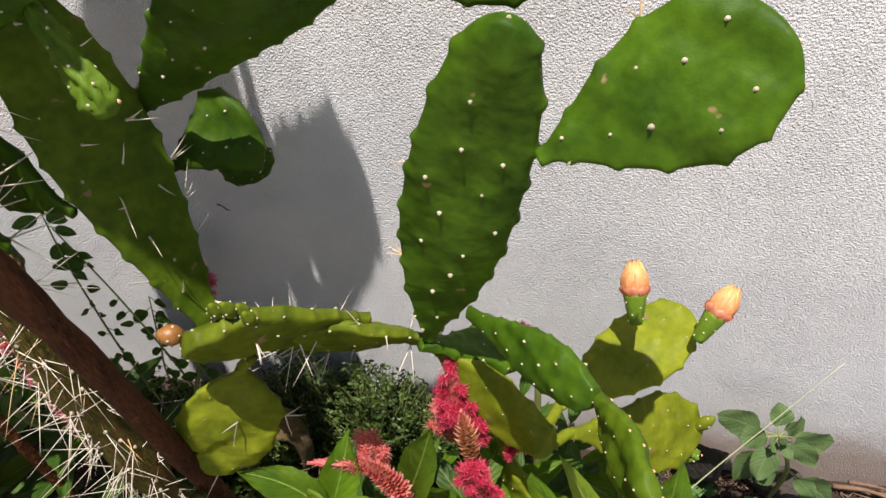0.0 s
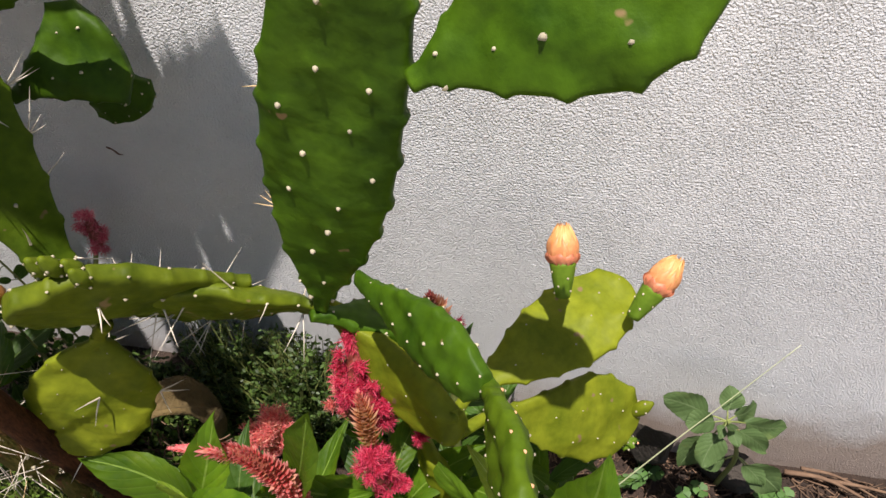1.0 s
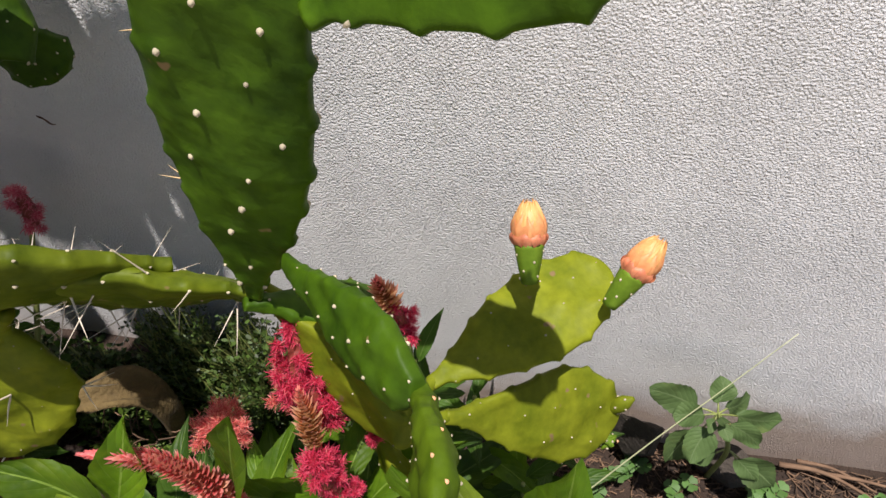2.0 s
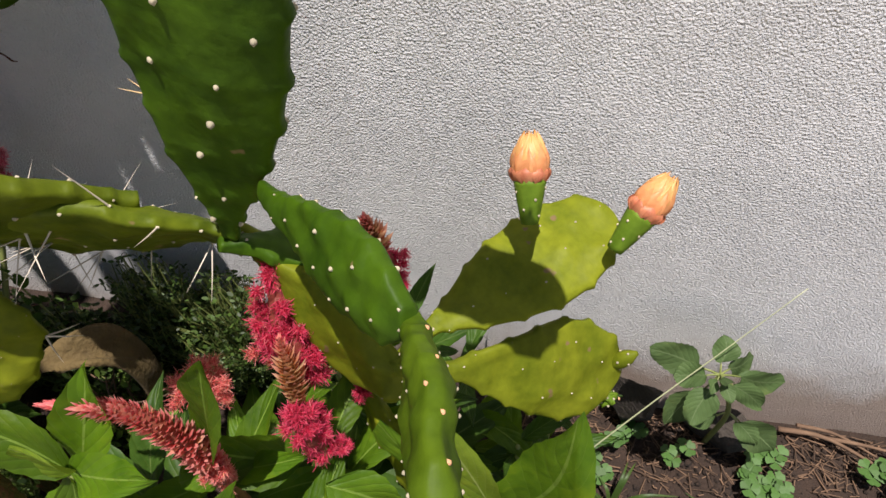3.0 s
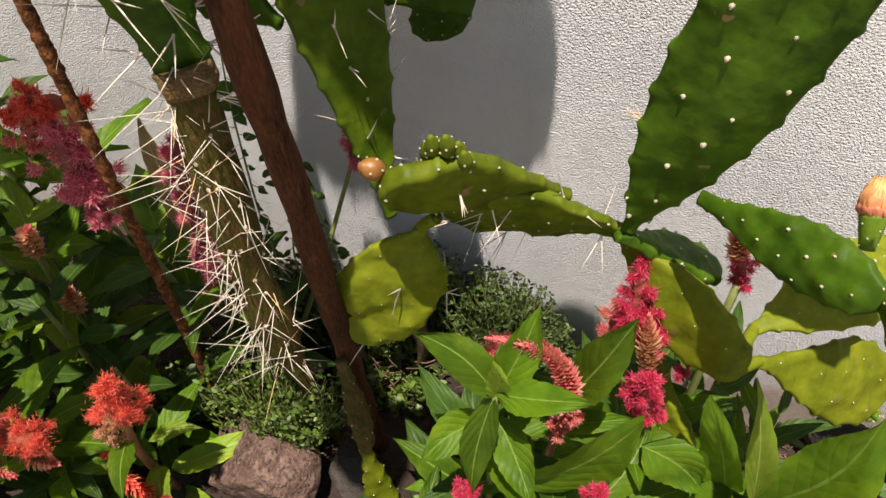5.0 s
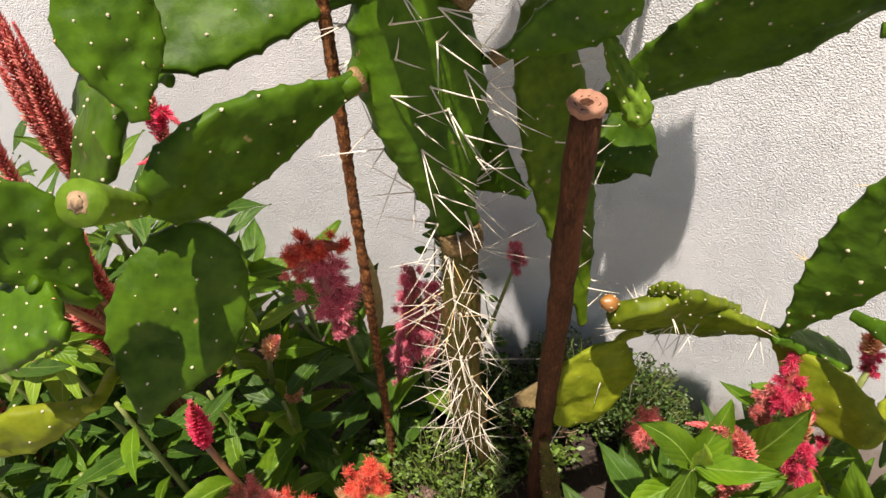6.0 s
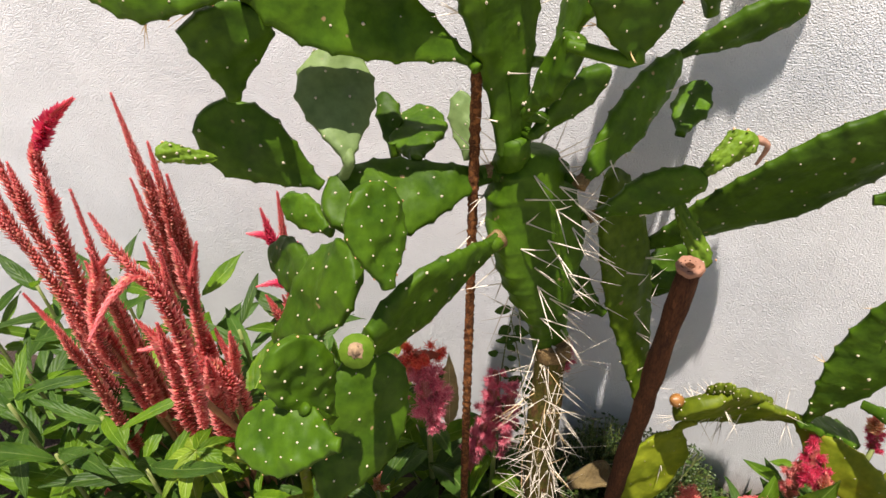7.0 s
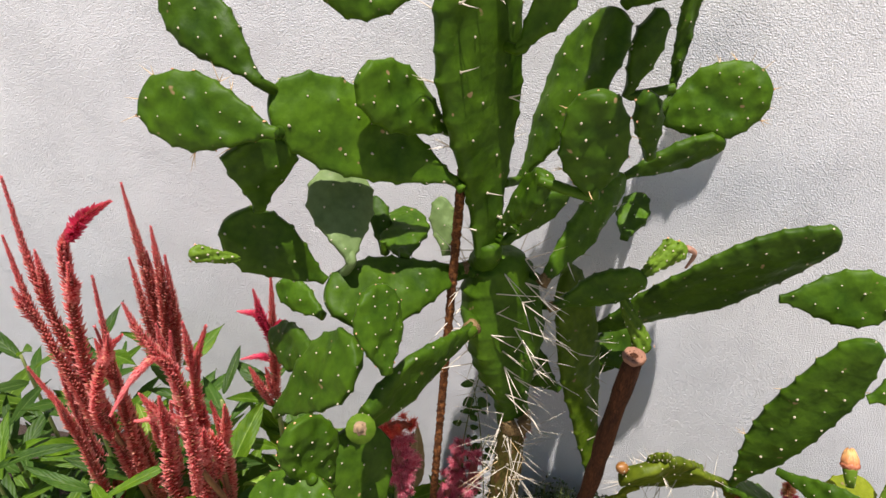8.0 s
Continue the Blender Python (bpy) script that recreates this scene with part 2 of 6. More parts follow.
PETAL_DRY = plain("dry_flower", (0.16, 0.07, 0.05), (0.40, 0.22, 0.14), 120, 0.8, 0.5, 0.001)
FRUIT = plain("fruit_skin", (0.13, 0.050, 0.009), (0.27, 0.115, 0.02), 80, 0.45, 0.2, 0.001)
SCAR = plain("flower_scar", (0.13, 0.075, 0.035), (0.34, 0.23, 0.13), 220, 0.9, 0.6, 0.001)
BARK = weathered("stake_bark", (0.0150, 0.0052, 0.0024), (0.065, 0.0225, 0.0084), (0.100, 0.038, 0.0155), 75, 0.22, 0.60, 0.0012, 0.45)
CUT = plain("cut_wood", (0.15, 0.06, 0.035), (0.30, 0.15, 0.09), 150, 0.8, 0.6, 0.001)
PITH = plain("pith_hole", (0.05, 0.02, 0.01), (0.16, 0.07, 0.04), 150, 0.9, 0.5, 0.001)
RUST = weathered("rusty_iron", (0.016, 0.0085, 0.0055), (0.095, 0.032, 0.012), (0.260, 0.098, 0.030), 90, 0.8, 0.52, 0.0022)
STONE = weathered("reddish_stone", (0.050, 0.028, 0.021), (0.150, 0.090, 0.070), (0.210, 0.140, 0.112), 34, 1.0, 0.56, 0.006)
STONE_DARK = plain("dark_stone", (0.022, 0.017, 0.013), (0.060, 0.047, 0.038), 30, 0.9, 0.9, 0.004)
STRAW = plain("straw", (0.045, 0.022, 0.013), (0.19, 0.115, 0.070), 60, 0.9, 0.4, 0.001, vary=0.45, island=True)
DRY_PAD = plain("dry_pad", (0.030, 0.018, 0.007), (0.15, 0.10, 0.030), 40, 0.85, 0.8, 0.003)
STALK = plain("stalk", (0.10, 0.13, 0.03), (0.22, 0.24, 0.07), 60, 0.6, 0.3, 0.0006)
STALK_RED = plain("stalk_red", (0.16, 0.05, 0.03), (0.26, 0.13, 0.05), 60, 0.6, 0.3, 0.0006)
GRASS_PALE = plain("grass_stalk", (0.28, 0.31, 0.17), (0.44, 0.45, 0.27), 60, 0.6, 0.2, 0.0004)
LEAF = leaf_skin("celosia_leaf", (0.032, 0.078, 0.003), (0.102, 0.180, 0.008), (0.15, 0.23, 0.035), 0.5, 0.34)
LEAF_LIME = leaf_skin("young_leaf", (0.11, 0.19, 0.014), (0.22, 0.30, 0.028), (0.28, 0.34, 0.10))
# celosia leaf darkened, so that its colour carries shade within the bed
LEAF_DARK = leaf_skin("shaded_celosia_leaf", (0.020, 0.050, 0.006), (0.052, 0.105, 0.011), (0.085, 0.13, 0.030))
LEAF_WEED = leaf_skin("weed_leaf", (0.044, 0.076, 0.024), (0.076, 0.118, 0.040), (0.105, 0.15, 0.062), 0.6, 0.2, 0.3)
LEAF_BROWN = leaf_skin("withered_leaf", (0.12, 0.07, 0.025), (0.34, 0.24, 0.11), (0.40, 0.30, 0.16), 0.8, 0.2)
LEAFLET = plain("shrub_leaflet", (0.016, 0.040, 0.006), (0.060, 0.098, 0.014), 40, 0.55, 0.0, vary=0.5, island=True, transmit=0.2)
WEEDLET = plain("weed_leaflet", (0.036, 0.075, 0.008), (0.115, 0.175, 0.022), 40, 0.55, 0.0, vary=0.5, island=True, transmit=0.25)
CLOVER = plain("clover_leaflet", (0.032, 0.085, 0.014), (0.075, 0.16, 0.026), 60, 0.6, 0.1, 0.0005, vary=0.2, transmit=0.25)
CRIMSON = bract_skin("crimson_bracts", ((0.0, (0.56, 0.060, 0.065)), (0.45, (0.78, 0.135, 0.130)), (0.8, (0.85, 0.29, 0.25)), (1.0, (0.87, 0.54, 0.28))), (0.88, 0.42, 0.40))
BRICK_RED = bract_skin("brick_red_bracts", ((0.0, (0.54, 0.075, 0.065)), (0.5, (0.76, 0.160, 0.140)), (0.85, (0.84, 0.30, 0.24)), (1.0, (0.86, 0.52, 0.32))), (0.88, 0.42, 0.37))
PINK = bract_skin("pink_bracts", ((0.0, (0.46, 0.012, 0.050)), (0.5, (0.66, 0.026, 0.090)), (0.85, (0.78, 0.07, 0.15)), (1.0, (0.80, 0.26, 0.26))), (0.80, 0.10, 0.21))
MAGENTA = bract_skin("magenta_bracts", ((0.0, (0.52, 0.04, 0.10)), (0.5, (0.74, 0.11, 0.20)), (1.0, (0.84, 0.34, 0.38))), (0.90, 0.42, 0.48))
SCARLET = bract_skin("scarlet_bracts", ((0.0, (0.56, 0.025, 0.025)), (0.6, (0.78, 0.07, 0.05)), (0.93, (0.86, 0.18, 0.09)), (1.0, (0.88, 0.48, 0.12))), (0.88, 0.28, 0.17))
GOLD = bract_skin("faded_bracts", ((0.0, (0.45, 0.13, 0.06)), (0.5, (0.60, 0.30, 0.10)), (1.0, (0.72, 0.55, 0.28))))

# ---- building helpers ----


def mesh_of(name, verts, faces, mat, uvs=None, smooth=True):
    me = bpy.data.meshes.new(name)
    me.from_pydata([tuple(float(c) for c in v) for v in verts], [], [tuple(int(i) for i in f) for f in faces])
    me.materials.append(mat)
    if uvs is not None:
        layer = me.uv_layers.new(name="UVMap")
        idx = np.empty(len(me.loops), dtype=np.int32)
        me.loops.foreach_get("vertex_index", idx)
        layer.data.foreach_set("uv", np.asarray(uvs, dtype=np.float32)[idx].ravel())
    if smooth:
        me.polygons.foreach_set("use_smooth", [True] * len(me.polygons))
    return me


def hang(name, mesh, parent, m, label=""):
    """One mesh object under a thing or a part; m is its pose in the parent's space."""
    ob = new(name, mesh)
    if parent is not None:
        ob.parent = parent
    ob.matrix_basis = m
    if label:
        ob["label"] = label
    return ob


def thing(name, at, label, category, group="", kind=""):
    ob = new(name)
    ob.empty_display_size = 0.02
    ob.location = at
    return tagged(ob, label, category, group, kind)


def unit(v):
    v = np.asarray(v, float)
    return v / np.linalg.norm(v)


def axes(origin, along, facing):
    """A pose whose z runs along, and whose y looks the way of facing."""
    z = unit(along)
    y = np.asarray(facing, float)
    y = y - z * (y @ z)
    y = unit(y) if np.linalg.norm(y) > 1e-6 else unit(np.cross(z, (1, 0.2, 0.1)))
    x = np.cross(y, z)
    return Matrix(((x[0], y[0], z[0], origin[0]), (x[1], y[1], z[1], origin[1]), (x[2], y[2], z[2], origin[2]), (0, 0, 0, 1)))


def rel(parent, m):
    return Matrix.Translation(-parent.location) @ m


def tube(points, radii, sides=10, cap=True, jitter=0.0, seed=0):
    """Vertices and faces of a round tube along points."""
    r0 = np.random.RandomState(seed)
    pts = np.asarray(points, float)
    t = np.gradient(pts, axis=0)
    t /= np.linalg.norm(t, axis=1)[:, None]
    ref = np.array((0.31, 0.9, 0.2)) if abs(t[0] @ np.array((0.31, 0.9, 0.2))) < 0.8 else np.array((1, 0.1, 0))
    verts, faces = [], []
    for i, (p, d) in enumerate(zip(pts, t)):
        a = unit(np.cross(d, ref))
        b = np.cross(d, a)
        r = radii[i] if hasattr(radii, "__len__") else radii
        for k in range(sides):
            w = 2 * math.pi * k / sides
            q = r * (1 + jitter * r0.uniform(-1, 1))
            verts.append(p + q * (math.cos(w) * a + math.sin(w) * b))
    for i in range(len(pts) - 1):
        for k in range(sides):
            k2 = (k + 1) % sides
            faces.append((i * sides + k, i * sides + k2, (i + 1) * sides + k2, (i + 1) * sides + k))
    if cap:
        n = len(pts)
        faces.append(tuple(range(sides))[::-1])
        faces.append(tuple((n - 1) * sides + k for k in range(sides)))
    return verts, faces


def curve_pts(ctrl, n):
    """A smooth line through control points (Catmull-Rom)."""
    c = np.asarray(ctrl, float)
    if len(c) == 2:
        return c[0] + np.linspace(0, 1, n)[:, None] * (c[1] - c[0])
    c = np.vstack([2 * c[0] - c[1], c, 2 * c[-1] - c[-2]])
    segs = len(c) - 3
    out = []
    for u in np.linspace(0, segs - 1e-6, n):
        i = int(u)
        s = u - i
        p0, p1, p2, p3 = c[i:i + 4]
        out.append(0.5 * (2 * p1 + (p2 - p0) * s + (2 * p0 - 5 * p1 + 4 * p2 - p3) * s * s + (3 * p1 - p0 - 3 * p2 + p3) * s ** 3))
    return np.array(out)


def join(pieces):
    verts, faces, base = [], [], 0
    for v, f in pieces:
        verts.extend(v)
        faces.extend([tuple(i + base for i in q) for q in f])
        base += len(v)
    return verts, faces


# ---- the prickly pear ----
def tuft_mesh(name, mat, r):
    """A woolly areole: a low, ragged dome."""
    q = np.random.RandomState(5)
    verts, faces = [(0, 0, r * 0.9)], []
    for j, (h, w) in enumerate(((0.65, 0.62), (0.0, 1.0))):
        for k in range(8):
            a = 2 * math.pi * (k + 0.5 * j) / 8
            s = r * w * q.uniform(0.75, 1.2)
            verts.append((s * math.cos(a), s * math.sin(a), r * h * q.uniform(0.8, 1.2)))
    for k in range(8):
        faces.append((0, 1 + k, 1 + (k + 1) % 8))
        faces.append((1 + k, 9 + k, 9 + (k + 1) % 8, 1 + (k + 1) % 8))
    return mesh_of(name, verts, faces, mat)


def spine_mesh(name, mat):
    """A needle one metre long, to be scaled."""
    v, f = tube([(0, 0, 0), (0.01, 0, 0.5), (0.0, 0.01, 1.0)], (0.018, 0.012, 0.001), 5, False)
    return mesh_of(name, v, f, mat)


TUFT = tuft_mesh("areole", WOOL, 0.00138)
TUFT_RED = tuft_mesh("areole_red", WOOL_RED, 0.0017)
NEEDLE = spine_mesh("spine", SPINE)
NEEDLE_TAN = spine_mesh("spine_tan", SPINE_TAN)


def outline(u, form=(1.25, 0.62)):
    """Half width of a pad along its length: a wedge from the joint, then a blunt round end."""
    u = np.clip(np.asarray(u, float), 0, 1)
    p = 0.5 ** (1 / form[0])
    wedge = 1 - (1 - np.minimum(u / p, 1)) ** (1.25 + (0.62 - form[1]) * 3)
    n = 2.1 + (0.62 - form[1]) * 2
    cap = np.maximum(1 - np.clip((u - p) / (1 - p), 0, 1) ** n, 0) ** (1 / n)
    return np.where(u < p, wedge, cap)


def pad_rim(length, width, stub, form, gap, offset, q):
    """One edge of a pad: nearly straight runs from areole to areole, each areole on a small point."""
    u = np.linspace(0, 1, 500)
    h = np.maximum(width / 2 * outline(u, form), stub * (u < 0.25))
    h[-1] = 0
    z = u * length
    s = np.concatenate([[0], np.cumsum(np.hypot(np.diff(h), np.diff(z)))])
    nodes = np.arange(gap * offset, s[-1] - gap * 0.3, gap * 0.86)
    nodes = nodes + q.uniform(-0.1, 0.1, len(nodes)) * gap
    nh, nz = np.interp(nodes, s, h), np.interp(nodes, s, z)
    nh = nh * q.uniform(0.98, 1.02, len(nodes))
    knots = np.concatenate([[0], nodes, [s[-1]]])
    kh, kz = np.concatenate([[h[0]], nh, [0]]), np.concatenate([[0], nz, [length]])
    w = np.linspace(0, 1, int(np.clip(s[-1] / 0.0019, 40, 130)))
    line = (0.8 * w + 0.2 * (0.5 - 0.5 * np.cos(w * math.pi))) * s[-1]
    return line / s[-1], lambda f: curve_rim(f * s[-1], knots, kh, kz, s, h, z, gap), list(zip(nh, nz))


def curve_rim(at, knots, kh, kz, s, h, z, gap):
    i = np.clip(np.searchsorted(knots, at, side="right") - 1, 0, len(knots) - 2)
    f = (at - knots[i]) / (knots[i + 1] - knots[i])
    straight_h, straight_z = kh[i] + f * (kh[i + 1] - kh[i]), kz[i] + f * (kz[i + 1] - kz[i])
    round_h, round_z = np.interp(at, s, h), np.interp(at, s, z)
    inner = (i > 0) & (i < len(knots) - 2)
    k = np.where(inner, 0.65, 0.25)
    near = np.minimum(np.where(i > 0, f, 1), np.where(i < len(knots) - 2, 1 - f, 1)) * gap
    point = np.minimum(0.0019, gap * 0.07) * np.exp(-((near / (0.10 * gap + 0.0005)) ** 2)) - np.where(inner, 0.015 * gap * np.sin(np.pi * f), 0)
    return round_h + k * (straight_h - round_h) + point, round_z + k * (straight_z - round_z)


def pad_shape(length, width, thick, spots, seed, bow, stub, notch, form, gap, ruffle):
    """A fleshy pad on its base, along z, its faces looking to -y and +y; also the places of its rim areoles."""
    q = np.random.RandomState(seed)
    ph = q.uniform(0, 6.28, 6)
    lean = q.uniform(-0.035, 0.035)
    f1, right, nodes_r = pad_rim(length, width * q.uniform(0.95, 1.05), stub, form, gap, 0.55, q)
    f2, left, nodes_l = pad_rim(length, width * q.uniform(0.95, 1.05), stub, form, gap, 0.98, q)
    fr = f1 if len(f1) > len(f2) else f2
    (rh, rz), (lh, lz) = right(fr), left(fr)
    nu, nv = len(fr), 48
    rows = []
    ang = 2 * math.pi * np.arange(nv) / nv
    ca, sa = np.cos(ang), np.sin(ang)
    ca_x = np.sign(ca) * np.abs(ca) ** 0.85
    for i in range(nu):
        z = np.where(ca > 0, 0.5 * (rz[i] + lz[i]) + 0.5 * (rz[i] - lz[i]) * np.abs(ca), 0.5 * (rz[i] + lz[i]) + 0.5 * (lz[i] - rz[i]) * np.abs(ca))
        u = z / length
        um = float(np.clip(np.mean(u), 0, 1))
        h = np.where(ca > 0, rh[i], lh[i]) * (1 + ruffle * np.sin(16 * um + ph[2] + ang) * min(1, 2 * um))
        # the flesh thins out towards the rounded end
        end = min(1.0, max(0.0, min(rh[i], lh[i])) / (0.33 * width)) if um > 0.5 else 1.0
        th = thick / 2 * min(1.0, 0.45 + 1.2 * um) * (0.22 + 0.78 * math.sin(0.5 * math.pi * end) ** 0.6)
        x = h * ca_x
        if notch and um > 0.72:
            x = np.where(ca > 0, x * (1 - notch * max(0.0, math.sin((um - 0.72) * 34)) * np.abs(ca) ** 3), x)
        y = th * np.sign(sa) * np.abs(sa) ** 0.58
        y = y + bow * length * ((u - 0.5) ** 2 - 0.25) + bow * 0.5 * x * x / max(width, 1e-4)
        y = y + (0.0017 * np.sin(11 * u + ph[2]) * np.sin(x / width * 7 + ph[3]) + 0.0006 * np.sin(23 * u + ph[4]) * np.sin(x / width * 13 + ph[5])) * (width / 0.06)
        rows.append(np.stack([x + lean * length * (u - u * u) * 2, y, z], -1))
    V = np.concatenate(rows)
    faces = []
    mask_f = np.tile(sa < -0.05, nu)
    mask_b = np.tile(sa > 0.05, nu)
    for sx, _, sz, front in spots:
        d2 = (V[:, 0] - sx) ** 2 + (V[:, 2] - sz) ** 2
        g = (0.0020 if gap < 0.0205 else 0.0013) * np.exp(-d2 / 0.0044 ** 2) + 0.0006 * np.exp(-((V[:, 0] - sx) ** 2 / 0.006 ** 2 + (V[:, 2] - sz + 0.006) ** 2 / 0.010 ** 2))
        V[:, 1] += np.where(mask_f if front < 0 else mask_b, math.copysign(1, front) * g, 0)
    for i in range(nu - 1):
        for k in range(nv):
            k2 = (k + 1) % nv
            faces.append((i * nv + k, i * nv + k2, (i + 1) * nv + k2, (i + 1) * nv + k))
    faces.append(tuple(range(nv))[::-1])
    faces.append(tuple((nu - 1) * nv + k for k in range(nv)))
    shift = [(1, hh, zz) for hh, zz in nodes_r] + [(-1, hh, zz) for hh, zz in nodes_l]
    rim = []
    for side, hh, zz in shift:
        near = V[np.argmin((V[:, 0] - side * hh - lean * length * (zz / length - (zz / length) ** 2) * 2) ** 2 + (V[:, 2] - zz) ** 2)]
        rim.append((tuple(near), (side, 0, 0.35 + 1.2 * max(0.0, zz / length - 0.75) * 4)))
    return V, faces, rim


def spot_grid(length, width, gap, q, form):
    """Areoles in slanting rows."""
    out = []
    row, z = 0, gap * 0.55
    while z < length * 0.97:
        h = width / 2 * float(outline(z / length, form)) * 0.86
        n = max(1, int(round(2 * h / (gap * 1.05))))
        for i in range(n):
            x = ((i + 0.5) / n * 2 - 1) * h + (row % 2 - 0.5) * gap * 0.35
            if abs(x) < h:
                out.append((x + q.uniform(-0.1, 0.1) * gap, z + q.uniform(-0.12, 0.12) * gap))
        z += gap * 0.8
        row += 1
    return out


pad_seed = [100]


def pad(plant, base, tip, width, facing, form=(1.2, 0.58), thick=0.0125, gap=0.021, mat=None, rim_red=False, spines=0.0, spine_len=0.02, spine_thick=0.034, tan=False, dots=1.0, bow=0.03, stub=0.0045, notch=0.0, ruffle=0.0, back=True, root=None, knot=0.0, hang_down=0.0, label=""):
    """A pad from its joint to its tip, with its areoles and spines."""
    pad_seed[0] += 1
    seed = pad_seed[0]
    q = np.random.RandomState(seed)
    b, t = np.array(base, float), np.array(tip, float)
    length = float(np.linalg.norm(t - b))
    m = axes(b, t - b, -np.asarray(facing, float))
    grid = spot_grid(length, width, gap, q, form)
    spots = [(x, 0, z, -1) for x, z in grid] + ([(x, 0, z, 1) for x, z in grid] if back else [])
    V, F, rim = pad_shape(length, width, thick, spots, seed, bow * (1 if q.rand() > 0.5 else -1), stub, notch, form, gap, ruffle)
    body = hang("pad", mesh_of("pad", V, F, mat or SKIN), plant, rel(plant, m), label)
    if root is not None:
        r = np.array(root, float)
        a = b + (t - b) * min(0.5, 0.010 / length)
        ends = curve_pts([a, b, r, r + (r - b) * 0.2], 9) - np.array(plant.location)
        v, f = tube(ends, np.linspace(max(stub, 0.0045) * 0.85, max(stub, 0.0045), 9), 10, jitter=0.05, seed=seed)
        hang("neck", mesh_of("neck", v, f, mat or SKIN), plant, Matrix.Identity(4))
    if knot:
        way = unit(t - b)
        v, f = tube([b - way * 0.004 - np.array(plant.location), b - way * 0.001 - np.array(plant.location), b + way * 0.003 - np.array(plant.location), b + way * 0.006 - np.array(plant.location)], (knot * 1.12, knot * 1.06, knot, knot * 0.9), 12, jitter=0.10, seed=seed)
        hang("corky_joint", mesh_of("corky_joint", v, f, CORK), plant, Matrix.Identity(4), "brown corky joint")
    needle = NEEDLE_TAN if tan else NEEDLE
    front = V[V[:, 1] < np.median(V[:, 1])]
    rear = V[V[:, 1] > np.median(V[:, 1])]
    places = []
    for x, _, z, s in spots:
        side = front if s < 0 else rear
        near = side[np.argmin((side[:, 0] - x) ** 2 + (side[:, 2] - z) ** 2)]
        places.append(((x, near[1], z), (0, s, 0.12)))
    places += rim
    places.append(((0, V[-1][1], length * 0.998), (0, 0, 1)))
    for p, n in places:
        if q.rand() < 0.06:
            continue
        ragged = rim_red and (abs(n[0]) > 0.5 or n[2] > 0.5) and q.rand() < 0.85
        hang("areole", TUFT_RED if ragged else TUFT, body, axes(p, n, (0.3, 0.2, 1)) @ Matrix.Scale(dots * q.uniform(0.5, 1.0) * min(1.15, 0.45 + gap * 21), 4))
        on_rim = abs(n[0]) > 0.5 or n[2] > 0.5
        if spines and q.rand() < spines * (1.0 if not tan else 1.6 if on_rim else 0.25):
            for _ in range(q.choice((2, 2, 3) if hang_down else (1, 1, 2, 3))):
                w = unit(np.array(n) + q.normal(0, 0.45, 3) + np.array((0.35, 0, -1.0)) * hang_down * q.uniform(0.2, 1.6))
                s = spine_len * q.uniform(0.55, 1.35)
                hang("spine", needle, body, axes(p, w, (0.1, 0.9, 0.3)) @ Matrix.Diagonal((spine_thick, spine_thick, s, 1)))
    return body


def flower_bud(plant, base, tip, r, open_petals=True):
    """A green tube with areoles, and a bud of overlapping petals on it."""
    b, t = np.array(base, float), np.array(tip, float)
    L = float(np.linalg.norm(t - b))
    m = axes(b, t - b, (0.2, -1, 0.1))
    k = 0.49 if open_petals else 0.9
    zs = np.linspace(0, 1, 9)
    rad = r * (0.46 + 0.44 * zs ** 0.9)
    v, f = tube([(0, 0, z * L * k) for z in zs], rad, 14)
    tube_ob = hang("flower_tube", mesh_of("flower_tube", v, f, SKIN_YOUNG), plant, rel(plant, m))
    for i in range(11):
        a = i * 2.4
        z = 0.12 + 0.075 * i
        rr = float(np.interp(z, zs, rad))
        p = (rr * math.cos(a), rr * math.sin(a), z * L * k)
        hang("areole", TUFT, tube_ob, axes(p, (math.cos(a), math.sin(a), 0.2), (0, 0, 1)) @ Matrix.Scale(0.6, 4))
    if open_petals:
        H = L * (1 - k)
        v, f = tube([(0, 0, z * H) for z in (0, 0.2, 0.45, 0.7, 0.84, 0.9)], (r * 0.70, r * 0.92, r * 0.95, r * 0.70, r * 0.40, r * 0.12), 14)
        hang("bud_core", mesh_of("bud_core", v, f, PETAL_INNER), tube_ob, Matrix.Translation((0, 0, L * k)))
        for ring, (count, scale, lean) in enumerate(((5, 0.92, 0.40), (6, 0.90, 0.20), (6, 0.80, 0.08), (7, 0.42, 0.04))):
            for i in range(count):
                a = 2 * math.pi * (i + ring * 0.5) / count
                hang("petal", petal_mesh(L * (1 - k) * scale * 1.05, r, lean, ring * 9 + i, (PETAL_INNER, PETAL_INNER, PETAL, PETAL_OUTER)[ring]), tube_ob,
                     Matrix.Translation((0, 0, L * k * (0.99 - 0.02 * ring))) @ Matrix.Rotation(a, 4, "Z"))
    else:
        v, f = tube([(0, 0, -0.001), (0, 0, 0.0008), (0, 0, 0.0016), (0, 0, -0.0006)], (r * 0.40, r * 0.38, r * 0.24, r * 0.1), 14, jitter=0.28)
        hang("flower_scar", mesh_of("flower_scar", v, f, SCAR), tube_ob, Matrix.Translation((0, 0, L * k)))
    return tube_ob


